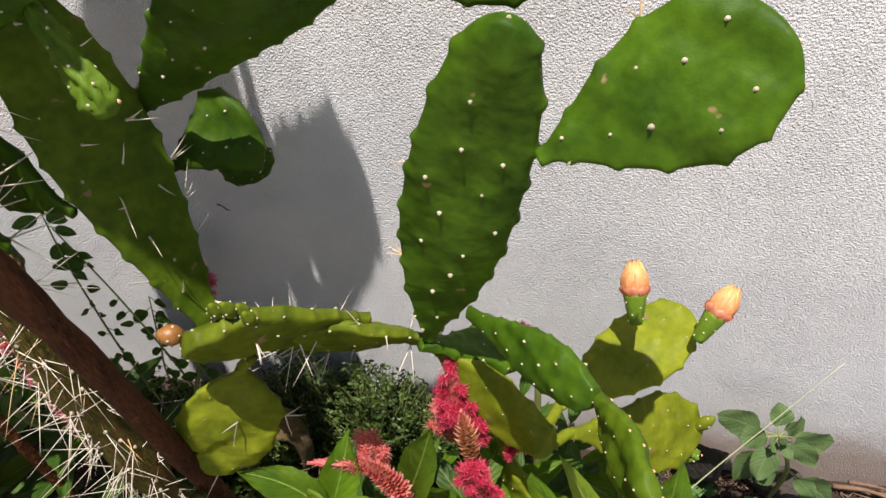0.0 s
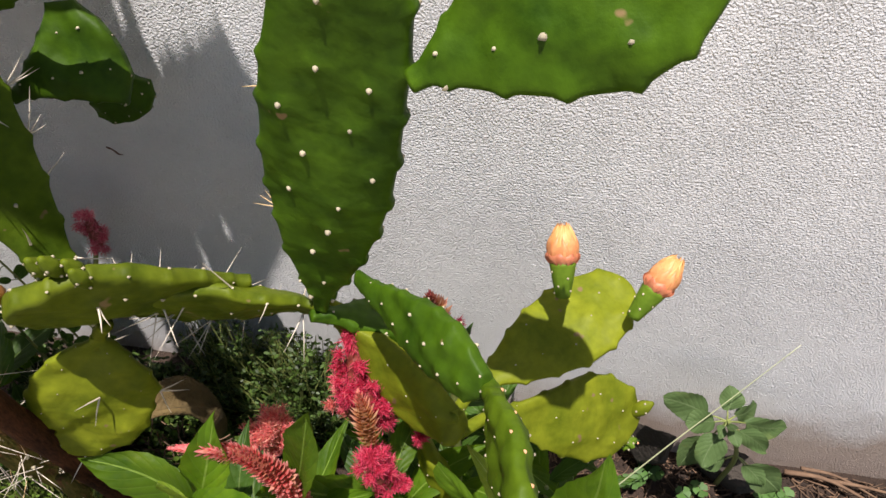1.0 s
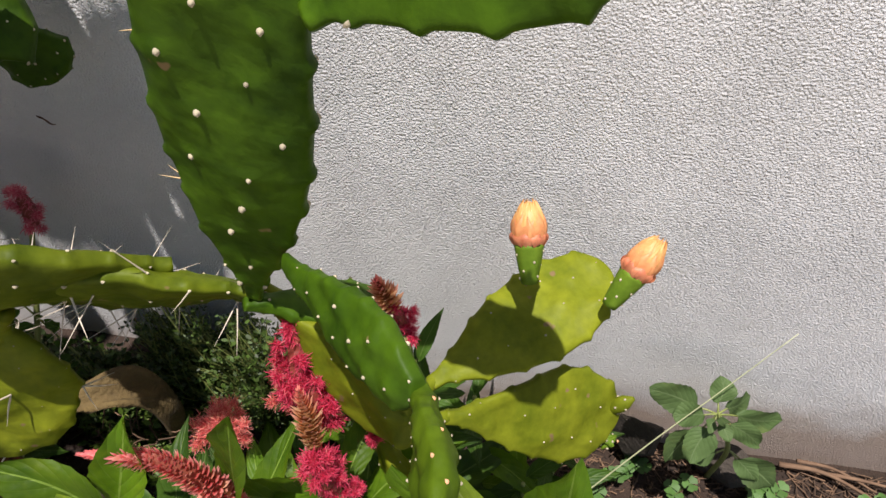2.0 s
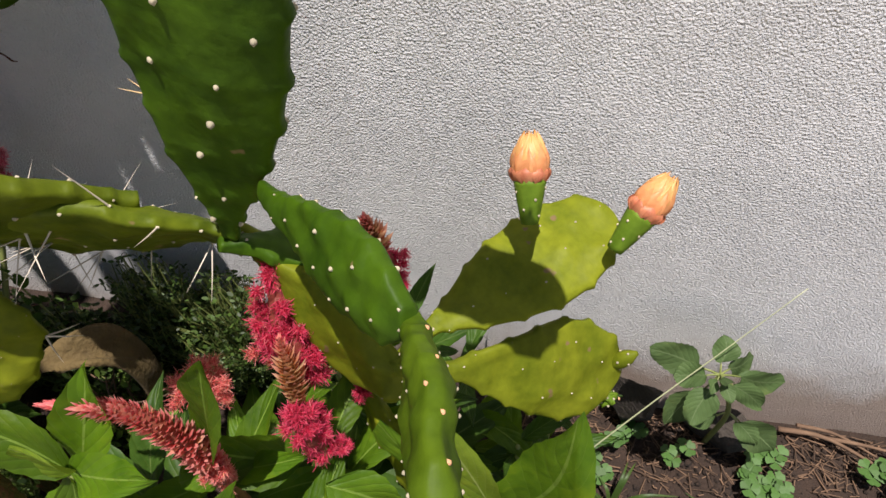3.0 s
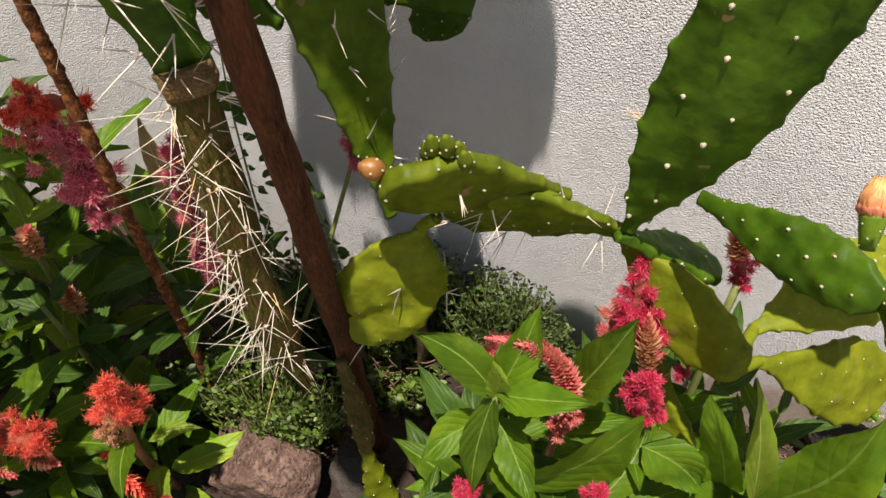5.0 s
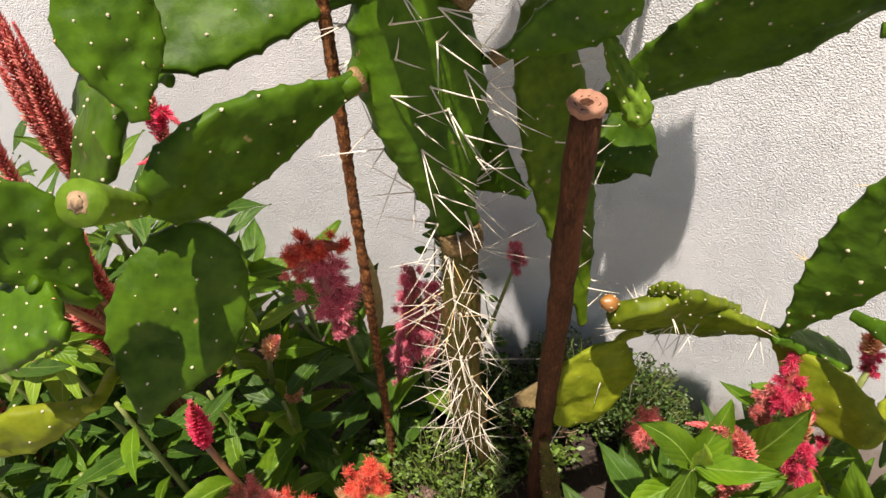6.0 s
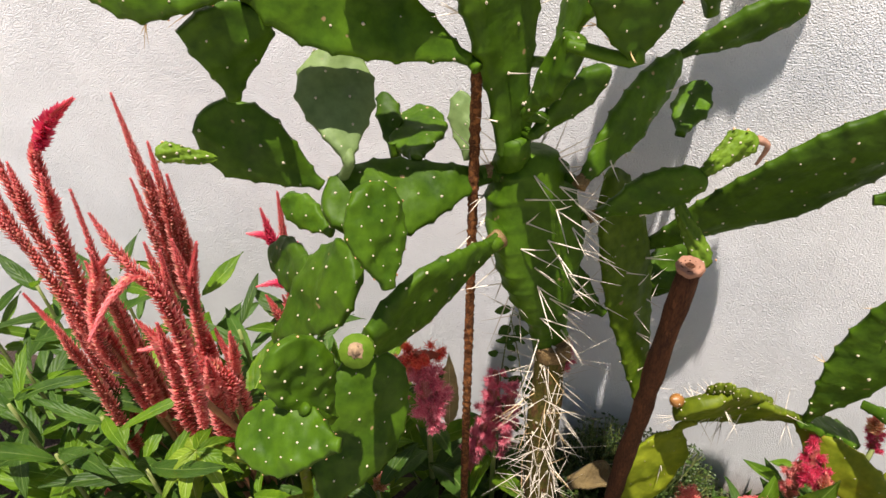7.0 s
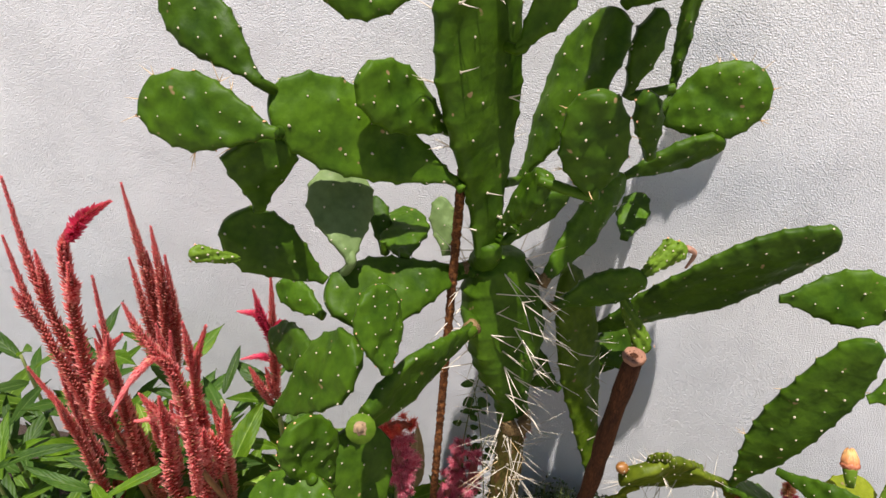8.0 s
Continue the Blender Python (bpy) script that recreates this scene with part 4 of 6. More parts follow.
# unseen crown pads, added to shade the stake, the pads and the wall
pad(cactus, (-0.205, -0.200, 1.015), (-0.105, -0.262, 1.100), 0.026, (-0.20, -0.30, 1.0), gap=0.024)
pad(cactus, (-0.208, -0.190, 1.010), (-0.205, -0.115, 1.030), 0.050, (0.0, -0.20, 1.0), gap=0.024)
pad(cactus, (-0.205, -0.120, 1.030), (-0.090, -0.085, 1.045), 0.060, (0.0, -0.20, 1.0), gap=0.024)
pad(cactus, (-0.100, -0.258, 1.097), (-0.062, -0.150, 1.160), 0.072, (0.0, -0.30, 1.0), gap=0.024)
pad(cactus, (-0.103, -0.264, 1.100), (-0.030, -0.405, 1.065), 0.075, (0.0, 0.10, 1.0), form=(1.9, 0.7), gap=0.024)
pad(cactus, (-0.016, -0.042, 0.972), (0.030, -0.040, 1.055), 0.070, (0.10, -1.0, 0.1), gap=0.02, root=(-0.030, -0.040, 0.975))

# the old spiny foot of the stem, corky at its joint
def old_stem():
    pts = curve_pts([(-0.112, -0.206, gz(-0.112, -0.206) - 0.02), (-0.124, -0.204, 0.19), (-0.139, -0.203, 0.28), (-0.143, -0.201, 0.40), (-0.142, -0.192, 0.535)], 30)
    rad = [(0.0160 + 0.0015 * math.sin(i * 0.85 + 0.5)) * min(1.0, max(0.34, 0.34 + 0.11 * (i - 8))) for i in range(30)]
    v, f = tube(pts - np.array(cactus.location), rad, 16, jitter=0.05, seed=3)
    stem = hang("old_stem", mesh_of("old_stem", v, f, STEM_SKIN), cactus, Matrix.Identity(4), "olive, half-corky old stem bristling with spines")
    collar = curve_pts([(-0.1385, -0.195, 0.521), (-0.1425, -0.192, 0.536)], 7)
    v, f = tube(collar - np.array(cactus.location), (0.0158, 0.0163, 0.0167, 0.0170, 0.0171, 0.0170, 0.0166), 24, jitter=0.06, seed=4)
    hang("cork_collar", mesh_of("cork_collar", v, f, CORK), cactus, Matrix.Identity(4), "brown corky ring")
    q = np.random.RandomState(8)
    base = np.array(cactus.location)
    for i in range(44):
        u = 0.42 + 0.58 * (i / 43) ** 0.80
        p = pts[min(28, int(u * 29))]
        a = i * 2.39996
        d = np.array((math.cos(a), math.sin(a), 0.0))
        if d[1] > 0.35:
            d[1] *= -0.7
        d = unit(d)
        s = p + d * rad[min(28, int(u * 29))] * 0.98 - base
        hang("areole", TUFT, stem, axes(s, d, (0, 0.2, 1)) @ Matrix.Scale(1.5, 4))
        for _ in range(q.randint(4, 6)):
            w = unit(d * 0.5 + q.normal(0, 0.8, 3) + np.array((-0.02, -0.1, -0.22)))
            if w @ d < 0.05:
                w = unit(w + d * 0.6)
            hang("spine", NEEDLE if q.rand() < 0.9 else NEEDLE_TAN, stem, axes(s + q.normal(0, 0.0025, 3), w, (0.1, 0.9, 0.3)) @ Matrix.Diagonal((0.021, 0.021, 0.044 * q.uniform(0.4, 1.35), 1)))
    return stem


old_stem()

# buds, fruits and spent flowers
flower_bud(cactus, (0.261, -0.116, 0.424), (0.2565, -0.088, 0.462), 0.0096)
flower_bud(cactus, (0.307, -0.110, 0.402), (0.331, -0.086, 0.438), 0.0096)
def warty_shoot(base, tip, r, seed):
    """A young fruit: fingers of warty flesh round a tube, with a tufted end."""
    q = np.random.RandomState(seed)
    b, t = np.array(base, float), np.array(tip, float)
    L = float(np.linalg.norm(t - b))
    m = axes(b, t - b, (0.2, -1, 0.1))
    n, sides = 26, 20
    verts, faces = [], []
    for i in range(n):
        u = i / (n - 1)
        rr = r * (0.45 + 0.75 * u ** 0.8 if u < 0.9 else 1.14 - 3.2 * (u - 0.9))
        for k in range(sides):
            a = 2 * math.pi * k / sides
            wart = 0.22 * math.cos(5 * a + 9 * u) + 0.16 * math.cos(5 * a - 13 * u + 1) * math.sin(24 * u) + 0.06 * q.uniform(-1, 1)
            d = rr * (0.86 + wart)
            verts.append((d * math.cos(a), d * math.sin(a), u * L + 0.0015 * math.cos(5 * a)))
    for i in range(n - 1):
        for k in range(sides):
            k2 = (k + 1) % sides
            faces.append((i * sides + k, i * sides + k2, (i + 1) * sides + k2, (i + 1) * sides + k))
    faces.append(tuple((n - 1) * sides + k for k in range(sides)))
    shoot = hang("young_fruit", mesh_of("young_fruit", verts, faces, SKIN_YOUNG), cactus, rel(cactus, m), "warty pale-green young fruit")
    for i in range(22):
        a, z = i * 2.4, (0.12 + 0.85 * i / 21)
        rr = r * (0.45 + 0.7 * z ** 0.8)
        hang("areole", TUFT_RED if i > 19 else TUFT, shoot, axes((rr * math.cos(a), rr * math.sin(a), z * L), (math.cos(a), math.sin(a), 0.3), (0, 0, 1)) @ Matrix.Scale(0.75, 4))
    return shoot


warty_shoot((-0.052, -0.150, 0.680), (-0.022, -0.170, 0.632), 0.0085, 1)
warty_shoot((-0.040, -0.150, 0.708), (-0.004, -0.136, 0.738), 0.0085, 2)
warty_shoot((-0.034, -0.135, 0.706), (-0.012, -0.120, 0.733), 0.0060, 3)
flower_bud(cactus, (-0.262, -0.345, 0.665), (-0.250, -0.387, 0.705), 0.0122, False)
warty_shoot((-0.372, -0.300, 0.775), (-0.400, -0.318, 0.788), 0.0060, 4)


def small_fruit(base, tip, r, mat, label):
    b, t = np.array(base), np.array(tip)
    L = float(np.linalg.norm(t - b))
    zs = np.linspace(0, 1, 12)
    v, f = tube([(0, 0, z * L) for z in zs], [max(0.001, r * math.sin(math.pi * min(0.96, 0.1 + 0.9 * z)) ** 0.6) for z in zs], 14, jitter=0.02)
    fr = hang("fruit", mesh_of("fruit", v, f, mat), cactus, rel(cactus, axes(b, t - b, (0, -1, 0.2))), label)
    for i in range(9):
        a = i * 2.4
        z = 0.15 + 0.08 * i
        rr = r * math.sin(math.pi * (0.1 + 0.9 * z)) ** 0.6
        hang("areole", TUFT, fr, axes((rr * math.cos(a), rr * math.sin(a), z * L), (math.cos(a), math.sin(a), 0.1), (0, 0, 1)) @ Matrix.Scale(0.7, 4))
    return fr


small_fruit((-0.018, -0.207, 0.499), (-0.029, -0.214, 0.507), 0.0066, FRUIT, "ripe orange fruit")
small_fruit((0.000, -0.199, 0.484), (-0.016, -0.206, 0.497), 0.0055, SKIN_OLD, "unripe green fruit")
for k, (x, y, z) in enumerate(((0.014, -0.203, 0.519), (0.023, -0.201, 0.517), (0.006, -0.203, 0.514), (0.018, -0.206, 0.524), (0.010, -0.206, 0.522), (0.027, -0.204, 0.514))):
    small_fruit((x, y + 0.005, z - 0.010), (x, y, z + 0.007), 0.0045, SKIN_OLD, "warty dark-green new shoot")
warty_shoot((0.317, -0.128, 0.284), (0.326, -0.134, 0.272), 0.0060, 6)
small_fruit((0.322, -0.122, 0.300), (0.336, -0.120, 0.315), 0.0055, SKIN_YELLOW, "yellow-green new shoot")
for k in range(7):
    x, z = 0.3165 + 0.003 * (k % 3), 0.277 + 0.004 * (k // 3)
    small_fruit((x, -0.121, z - 0.003), (x + 0.001, -0.126 - 0.001 * (k % 2), z + 0.002), 0.0021, WOOL, "pale woolly areole cluster")
v, f = tube(curve_pts([(0.0, 0, 0), (0.010, 0.004, -0.008), (0.006, 0.006, -0.026)], 8), np.linspace(0.0035, 0.0012, 8), 7, jitter=0.2)
hang("dry_flower", mesh_of("dry_flower", v, f, PETAL_DRY), cactus, rel(cactus, Matrix.Translation((-0.002, -0.137, 0.737))), "shrivelled brown flower")


# ---- stake and iron rod ----
def build_stake():
    foot, top = np.array((-0.0737, -0.1895, 0.0)), np.array((-0.0507, -0.2570, 0.698))
    base = foot + (top - foot) * 0.11
    st = thing("wooden_stake", base, "cut reddish-brown woody stake leaning beside the cactus", "stake")
    q = np.random.RandomState(2)
    n = 30
    pts = [base + (top - base) * i / (n - 1) + np.array((0.0006 * math.sin(i * 0.7), 0.0006 * math.sin(i * 0.45), 0)) for i in range(n)]
    rad = [0.0087 - 0.0004 * i / (n - 1) + 0.0007 * math.sin(i * 1.9) + (0.0012 if i in (7, 16, 23) else 0) for i in range(n)]
    v, f = tube(np.array(pts) - base, rad, 18, jitter=0.03, seed=6)
    hang("shaft", mesh_of("shaft", v, f, BARK), st, Matrix.Identity(4))
    m = axes(top - base, top - base, (0, -1, 0))
    verts, faces = [], []
    rings = ((0.0088, -0.004), (0.0094, 0.0), (0.0088, 0.0014), (0.0062, 0.0004), (0.0036, 0.0010), (0.0030, -0.008))
    for r, z in rings:
        for k in range(20):
            a = 2 * math.pi * k / 20
            s = r * q.uniform(0.90, 1.10)
            verts.append((s * math.cos(a), s * math.sin(a), z + q.uniform(-0.0009, 0.0009)))
    for i in range(len(rings) - 1):
        for k in range(20):
            k2 = (k + 1) % 20
            faces.append((i * 20 + k, i * 20 + k2, (i + 1) * 20 + k2, (i + 1) * 20 + k))
    hang("cut_end", mesh_of("cut_end", verts, faces, CUT), st, m, "pale pinkish sawn end with a hollow pith")
    v, f = tube([(0, 0, -0.009), (0, 0, -0.005)], (0.0034, 0.0034), 12)
    hang("pith", mesh_of("pith", v, f, PITH), st, m, "dark hollow pith")
    return st


build_stake()


def build_rod():
    p0, d = np.array((-0.2345, -0.2265, 0.0)), np.array((0.0268, 0.0350, 1.0))
    lo = p0 + d * 0.05
    hi = p0 + d * 0.83
    rod = thing("iron_rod", lo, "thin rusty ribbed iron rod stuck upright in the soil", "rod")
    n = 300
    q = np.random.RandomState(4)
    pts = [(hi - lo) * i / (n - 1) for i in range(n)]
    rad = [0.0041 + (0.0005 if i % 4 == 0 else 0) + q.uniform(-0.0004, 0.0004) for i in range(n)]
    v, f = tube(pts, rad, 12, jitter=0.07, seed=9)
    hang("bar", mesh_of("bar", v, f, RUST), rod, Matrix.Identity(4))
    return rod


build_rod()


# ---- stones ----
def stone(at, size, seed, mat, label):
    q = np.random.RandomState(seed)
    bm = bmesh.new()
    bmesh.ops.create_icosphere(bm, subdivisions=5, radius=1.0)
    off = Vector(q.uniform(-9, 9, 3))
    cuts = [(unit(q.normal(0, 1, 3)), q.uniform(0.50, 0.75)) for _ in range(11)]
    for vtx in bm.verts:
        p = np.array(vtx.co)
        for n, dd in cuts:
            over = p @ n - dd
            if over > 0:
                p = p - n * over * 0.97
        p = p * (1 + 0.09 * noise.noise(Vector(p * 1.7) + off) + 0.06 * noise.noise(Vector(p * 5) + off) + 0.028 * noise.noise(Vector(p * 13) + off))
        vtx.co = p * np.array(size)
    me = bpy.data.meshes.new("stone")
    bm.to_mesh(me)
    bm.free()
    me.polygons.foreach_set("use_smooth", [True] * len(me.polygons))
    me.materials.append(mat)
    ob = new("stone", me)
    ob.location = at
    ob.rotation_euler = (0.1, 0.15, seed)
    return tagged(ob, label, "stone", "stones by the cactus")


stone((-0.168, -0.262, 0.128), (0.066, 0.052, 0.058), 3, STONE, "rounded reddish-grey stone at the foot of the cactus")
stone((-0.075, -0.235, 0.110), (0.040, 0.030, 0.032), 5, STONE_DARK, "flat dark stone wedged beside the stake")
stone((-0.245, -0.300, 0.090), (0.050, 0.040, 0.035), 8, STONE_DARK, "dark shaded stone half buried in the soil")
stone((0.475, -0.022, 0.022), (0.040, 0.022, 0.030), 9, STONE_DARK, "small grey stone against the wall under a weed")
stone((0.388, -0.024, 0.052), (0.036, 0.022, 0.064), 12, STONE_DARK, "upright dark stone leaning on the wall beside a weed")


# ---- celosias ----
def bed_leaves(plant, at, n, length, seed, mats, low=0.05, high=0.22, slim=1.0):
    """Leaves in turns round a plant's stem."""
    q = np.random.RandomState(seed)
    for i in range(n):
        a = i * 2.4 + q.uniform(-0.4, 0.4)
        h = low + (high - low) * (i / max(1, n - 1))
        L = length * q.uniform(0.7, 1.2) * (1.1 - 0.4 * i / n)
        b = np.array(at) + np.array((0.006 * math.cos(a), 0.006 * math.sin(a), h))
        up = q.uniform(0.05, 0.7)
        t = b + L * unit((math.cos(a), math.sin(a), up))
        if t[1] > -0.012:
            t[1] = -0.012 - 0.03 * q.rand()
        leaf_at(plant, b, t, L * slim * q.uniform(0.36, 0.48), mats[q.randint(len(mats))], (0.15 * q.normal(), -0.25, 1), q.uniform(0.1, 0.35), q.uniform(0.15, 0.4))


def celosia(at, label, group="celosias in the bed"):
    return thing("celosia_plant", at, label, "flower", group)


def side_shoots(plant, ctrl, r, mat):
    """Short spikes that branch off a long one."""
    q = np.random.RandomState(int(abs(ctrl[0][0]) * 9000) % 9973)
    pts = curve_pts(ctrl, 20)
    for i in (8,):
        p = pts[i]
        d = unit(pts[i + 1] - pts[i]) + np.array((q.uniform(-0.6, 0.6), q.uniform(-0.3, 0.1), 0.25))
        L = q.uniform(0.045, 0.085)
        spike_at(plant, (p, p + unit(d) * L * 0.5, p + unit(d + np.array((0, 0, 0.5))) * L), r * q.uniform(0.55, 0.75), mat if q.rand() < 0.6 else CRIMSON)


# tall plant with many red spikes
c = celosia((-0.545, -0.255, gz(-0.545, -0.255)), "celosia with many upright brick-red flower spikes over green leaves")
for ctrl, r, mat in (
    (((-0.575, -0.275, 0.560), (-0.588, -0.280, 0.690), (-0.584, -0.280, 0.810)), 0.0074, BRICK_RED),
    (((-0.580, -0.285, 0.560), (-0.599, -0.285, 0.670), (-0.600, -0.285, 0.753)), 0.0062, BRICK_RED),
    (((-0.560, -0.280, 0.480), (-0.568, -0.280, 0.600), (-0.553, -0.280, 0.715), (-0.540, -0.280, 0.760), (-0.496, -0.280, 0.795)), 0.0081, CRIMSON),
    (((-0.548, -0.275, 0.470), (-0.538, -0.280, 0.600), (-0.528, -0.280, 0.718)), 0.0071, BRICK_RED),
    (((-0.590, -0.290, 0.390), (-0.601, -0.290, 0.520), (-0.626, -0.290, 0.598)), 0.0071, BRICK_RED),
    (((-0.560, -0.292, 0.560), (-0.530, -0.295, 0.635), (-0.503, -0.295, 0.668)), 0.0058, CRIMSON),
    (((-0.545, -0.265, 0.420), (-0.552, -0.262, 0.540), (-0.560, -0.262, 0.640)), 0.0078, BRICK_RED),
    (((-0.600, -0.27, 0.42), (-0.610, -0.27, 0.52), (-0.592, -0.27, 0.62)), 0.0065, CRIMSON),
):
    spike_at(c, ((ctrl[0][0] * 0.8 - 0.109, ctrl[0][1], ctrl[0][2] - 0.05),) + ctrl, r * 0.88, mat)
    side_shoots(c, ctrl, r * 0.88, mat)
    stem_at(c, [(-0.545, -0.255, 0.10), ((ctrl[0][0] - 0.545) / 2, -0.262, ctrl[0][2] * 0.6 + 0.02), ctrl[0]], 0.004, 0.003, STALK_RED)
spike_at(c, ((-0.540, -0.280, 0.755), (-0.520, -0.280, 0.780), (-0.488, -0.281, 0.801)), 0.0049, PINK)
bed_leaves(c, (-0.55, -0.255, 0.10), 15, 0.12, 21, (LEAF, LEAF_DARK, LEAF_DARK, LEAF_LIME), 0.08, 0.34)

c = celosia((-0.470, -0.255, gz(-0.470, -0.255)), "celosia with drooping and bunched crimson flower spikes")
for ctrl, r, mat in (
    (((-0.430, -0.335, 0.560), (-0.425, -0.335, 0.645), (-0.434, -0.338, 0.692), (-0.448, -0.357, 0.686), (-0.461, -0.377, 0.662)), 0.0055, CRIMSON),
    (((-0.500, -0.290, 0.460), (-0.490, -0.292, 0.520), (-0.492, -0.292, 0.560)), 0.0100, CRIMSON),
    (((-0.460, -0.290, 0.450), (-0.455, -0.292, 0.510), (-0.460, -0.292, 0.552)), 0.0100, CRIMSON),
    (((-0.462, -0.275, 0.520), (-0.448, -0.280, 0.620), (-0.427, -0.280, 0.680)), 0.0065, CRIMSON),
    (((-0.474, -0.280, 0.540), (-0.470, -0.282, 0.615), (-0.463, -0.282, 0.668)), 0.0055, CRIMSON),
    (((-0.440, -0.285, 0.520), (-0.478, -0.290, 0.558), (-0.520, -0.292, 0.548)), 0.0081, CRIMSON),
    (((-0.482, -0.270, 0.440), (-0.468, -0.275, 0.520), (-0.462, -0.275, 0.590)), 0.0097, BRICK_RED),
    (((-0.515, -0.265, 0.410), (-0.504, -0.268, 0.480), (-0.494, -0.268, 0.556)), 0.0084, BRICK_RED),
    (((-0.445, -0.270, 0.450), (-0.440, -0.272, 0.520), (-0.445, -0.272, 0.570)), 0.0078, BRICK_RED),
):
    spike_at(c, ((ctrl[0][0] * 0.8 - 0.094, ctrl[0][1], ctrl[0][2] - 0.05),) + ctrl, r * 0.88, mat)
    side_shoots(c, ctrl, r * 0.88, mat)
    stem_at(c, [(-0.470, -0.255, 0.10), ((ctrl[0][0] - 0.470) / 2, -0.26, ctrl[0][2] * 0.6), ctrl[0]], 0.004, 0.003, STALK_RED)
# mostly darkened leaves, to put shade into this part of the bed
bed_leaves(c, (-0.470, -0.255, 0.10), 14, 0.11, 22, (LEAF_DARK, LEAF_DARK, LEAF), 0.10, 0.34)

c = celosia((-0.590, -0.120, gz(-0.590, -0.120)), "slender celosia with a sheaf of dark red spikes against the wall")
for ctrl, r in (
    (((-0.592, -0.135, 0.470), (-0.588, -0.135, 0.610), (-0.590, -0.135, 0.730)), 0.0068),
    (((-0.586, -0.140, 0.465), (-0.570, -0.138, 0.590), (-0.566, -0.137, 0.680)), 0.0071),
    (((-0.594, -0.137, 0.460), (-0.601, -0.137, 0.545), (-0.604, -0.137, 0.632)), 0.0065),
    (((-0.582, -0.133, 0.455), (-0.566, -0.133, 0.550), (-0.560, -0.133, 0.640)), 0.0068),
    (((-0.588, -0.130, 0.450), (-0.582, -0.130, 0.540), (-0.585, -0.130, 0.640)), 0.0071),
):
    spike_at(c, ctrl, r, BRICK_RED)
stem_at(c, [(-0.590, -0.120, 0.09), (-0.588, -0.125, 0.28), (-0.588, -0.134, 0.465)], 0.0045, 0.0035)
bed_leaves(c, (-0.590, -0.120, 0.10), 13, 0.10, 23, (LEAF, LEAF_DARK), 0.10, 0.37)

c = celosia((-0.440, -0.130, gz(-0.440, -0.130)), "young celosia with pink spiky flower shoots")
for ctrl, r, mat in (
    (((-0.438, -0.150, 0.455), (-0.431, -0.150, 0.554), (-0.424, -0.150, 0.645)), 0.0055, BRICK_RED),
    (((-0.431, -0.152, 0.540), (-0.444, -0.152, 0.586), (-0.468, -0.152, 0.590)), 0.0042, PINK),
    (((-0.429, -0.152, 0.560), (-0.441, -0.152, 0.590), (-0.446, -0.152, 0.624)), 0.0042, PINK),
    (((-0.433, -0.150, 0.517), (-0.448, -0.150, 0.523), (-0.476, -0.150, 0.513)), 0.0038, PINK),
    (((-0.445, -0.150, 0.440), (-0.459, -0.150, 0.474), (-0.468, -0.150, 0.500)), 0.0042, CRIMSON),
    (((-0.440, -0.150, 0.455), (-0.443, -0.150, 0.477), (-0.447, -0.150, 0.503)), 0.0042, CRIMSON),
    (((-0.427, -0.153, 0.560), (-0.418, -0.153, 0.580), (-0.405, -0.153, 0.570)), 0.0045, PINK),
):
    spike_at(c, ctrl, r, mat)
stem_at(c, [(-0.440, -0.130, 0.10), (-0.442, -0.140, 0.28), (-0.438, -0.150, 0.46)], 0.004, 0.003)
bed_leaves(c, (-0.440, -0.130, 0.10), 14, 0.10, 24, (LEAF, LEAF_DARK), 0.08, 0.34)
leaf_at(c, (-0.440, -0.145, 0.46), (-0.505, -0.120, 0.478), 0.030, LEAF_DARK)

# ruffled heads behind the rod and the stem
c = celosia((-0.285, -0.145, gz(-0.285, -0.145)), "celosia with a ruffled pink and scarlet flower head")
plume_at(c, ((-0.264, -0.199, 0.412), (-0.270, -0.194, 0.438), (-0.278, -0.189, 0.466)), 0.0215, MAGENTA, n=1700, hair=0.0130)
plume_at(c, ((-0.300, -0.196, 0.478), (-0.280, -0.188, 0.482), (-0.257, -0.174, 0.474)), 0.0135, SCARLET, n=1000, hair=0.0110)
plume_at(c, ((-0.300, -0.192, 0.452), (-0.296, -0.192, 0.466), (-0.286, -0.189, 0.484)), 0.0130, CRIMSON, n=700, hair=0.0110)
plume_at(c, ((-0.258, -0.205, 0.390), (-0.261, -0.203, 0.404), (-0.264, -0.200, 0.420)), 0.0095, MAGENTA, n=450, hair=0.0100)
leaf_at(c, (-0.405, -0.118, 0.315), (-0.482, -0.120, 0.400), 0.058, LEAF, (0.3, -1, 0.35), 0.08)
stem_at(c, [(-0.285, -0.145, 0.10), (-0.284, -0.160, 0.24), (-0.270, -0.194, 0.43)], 0.004, 0.003)
stem_at(c, [(-0.285, -0.145, 0.10), (-0.345, -0.135, 0.24), (-0.405, -0.118, 0.318)], 0.003, 0.002)
leaf_at(c, (-0.262, -0.140, 0.31), (-0.260, -0.135, 0.432), 0.030, LEAF_BROWN, (0.2, -1, 0.1), 0.05)
bed_leaves(c, (-0.285, -0.150, 0.10), 13, 0.10, 25, (LEAF, LEAF_DARK, LEAF_DARK), 0.05, 0.25)

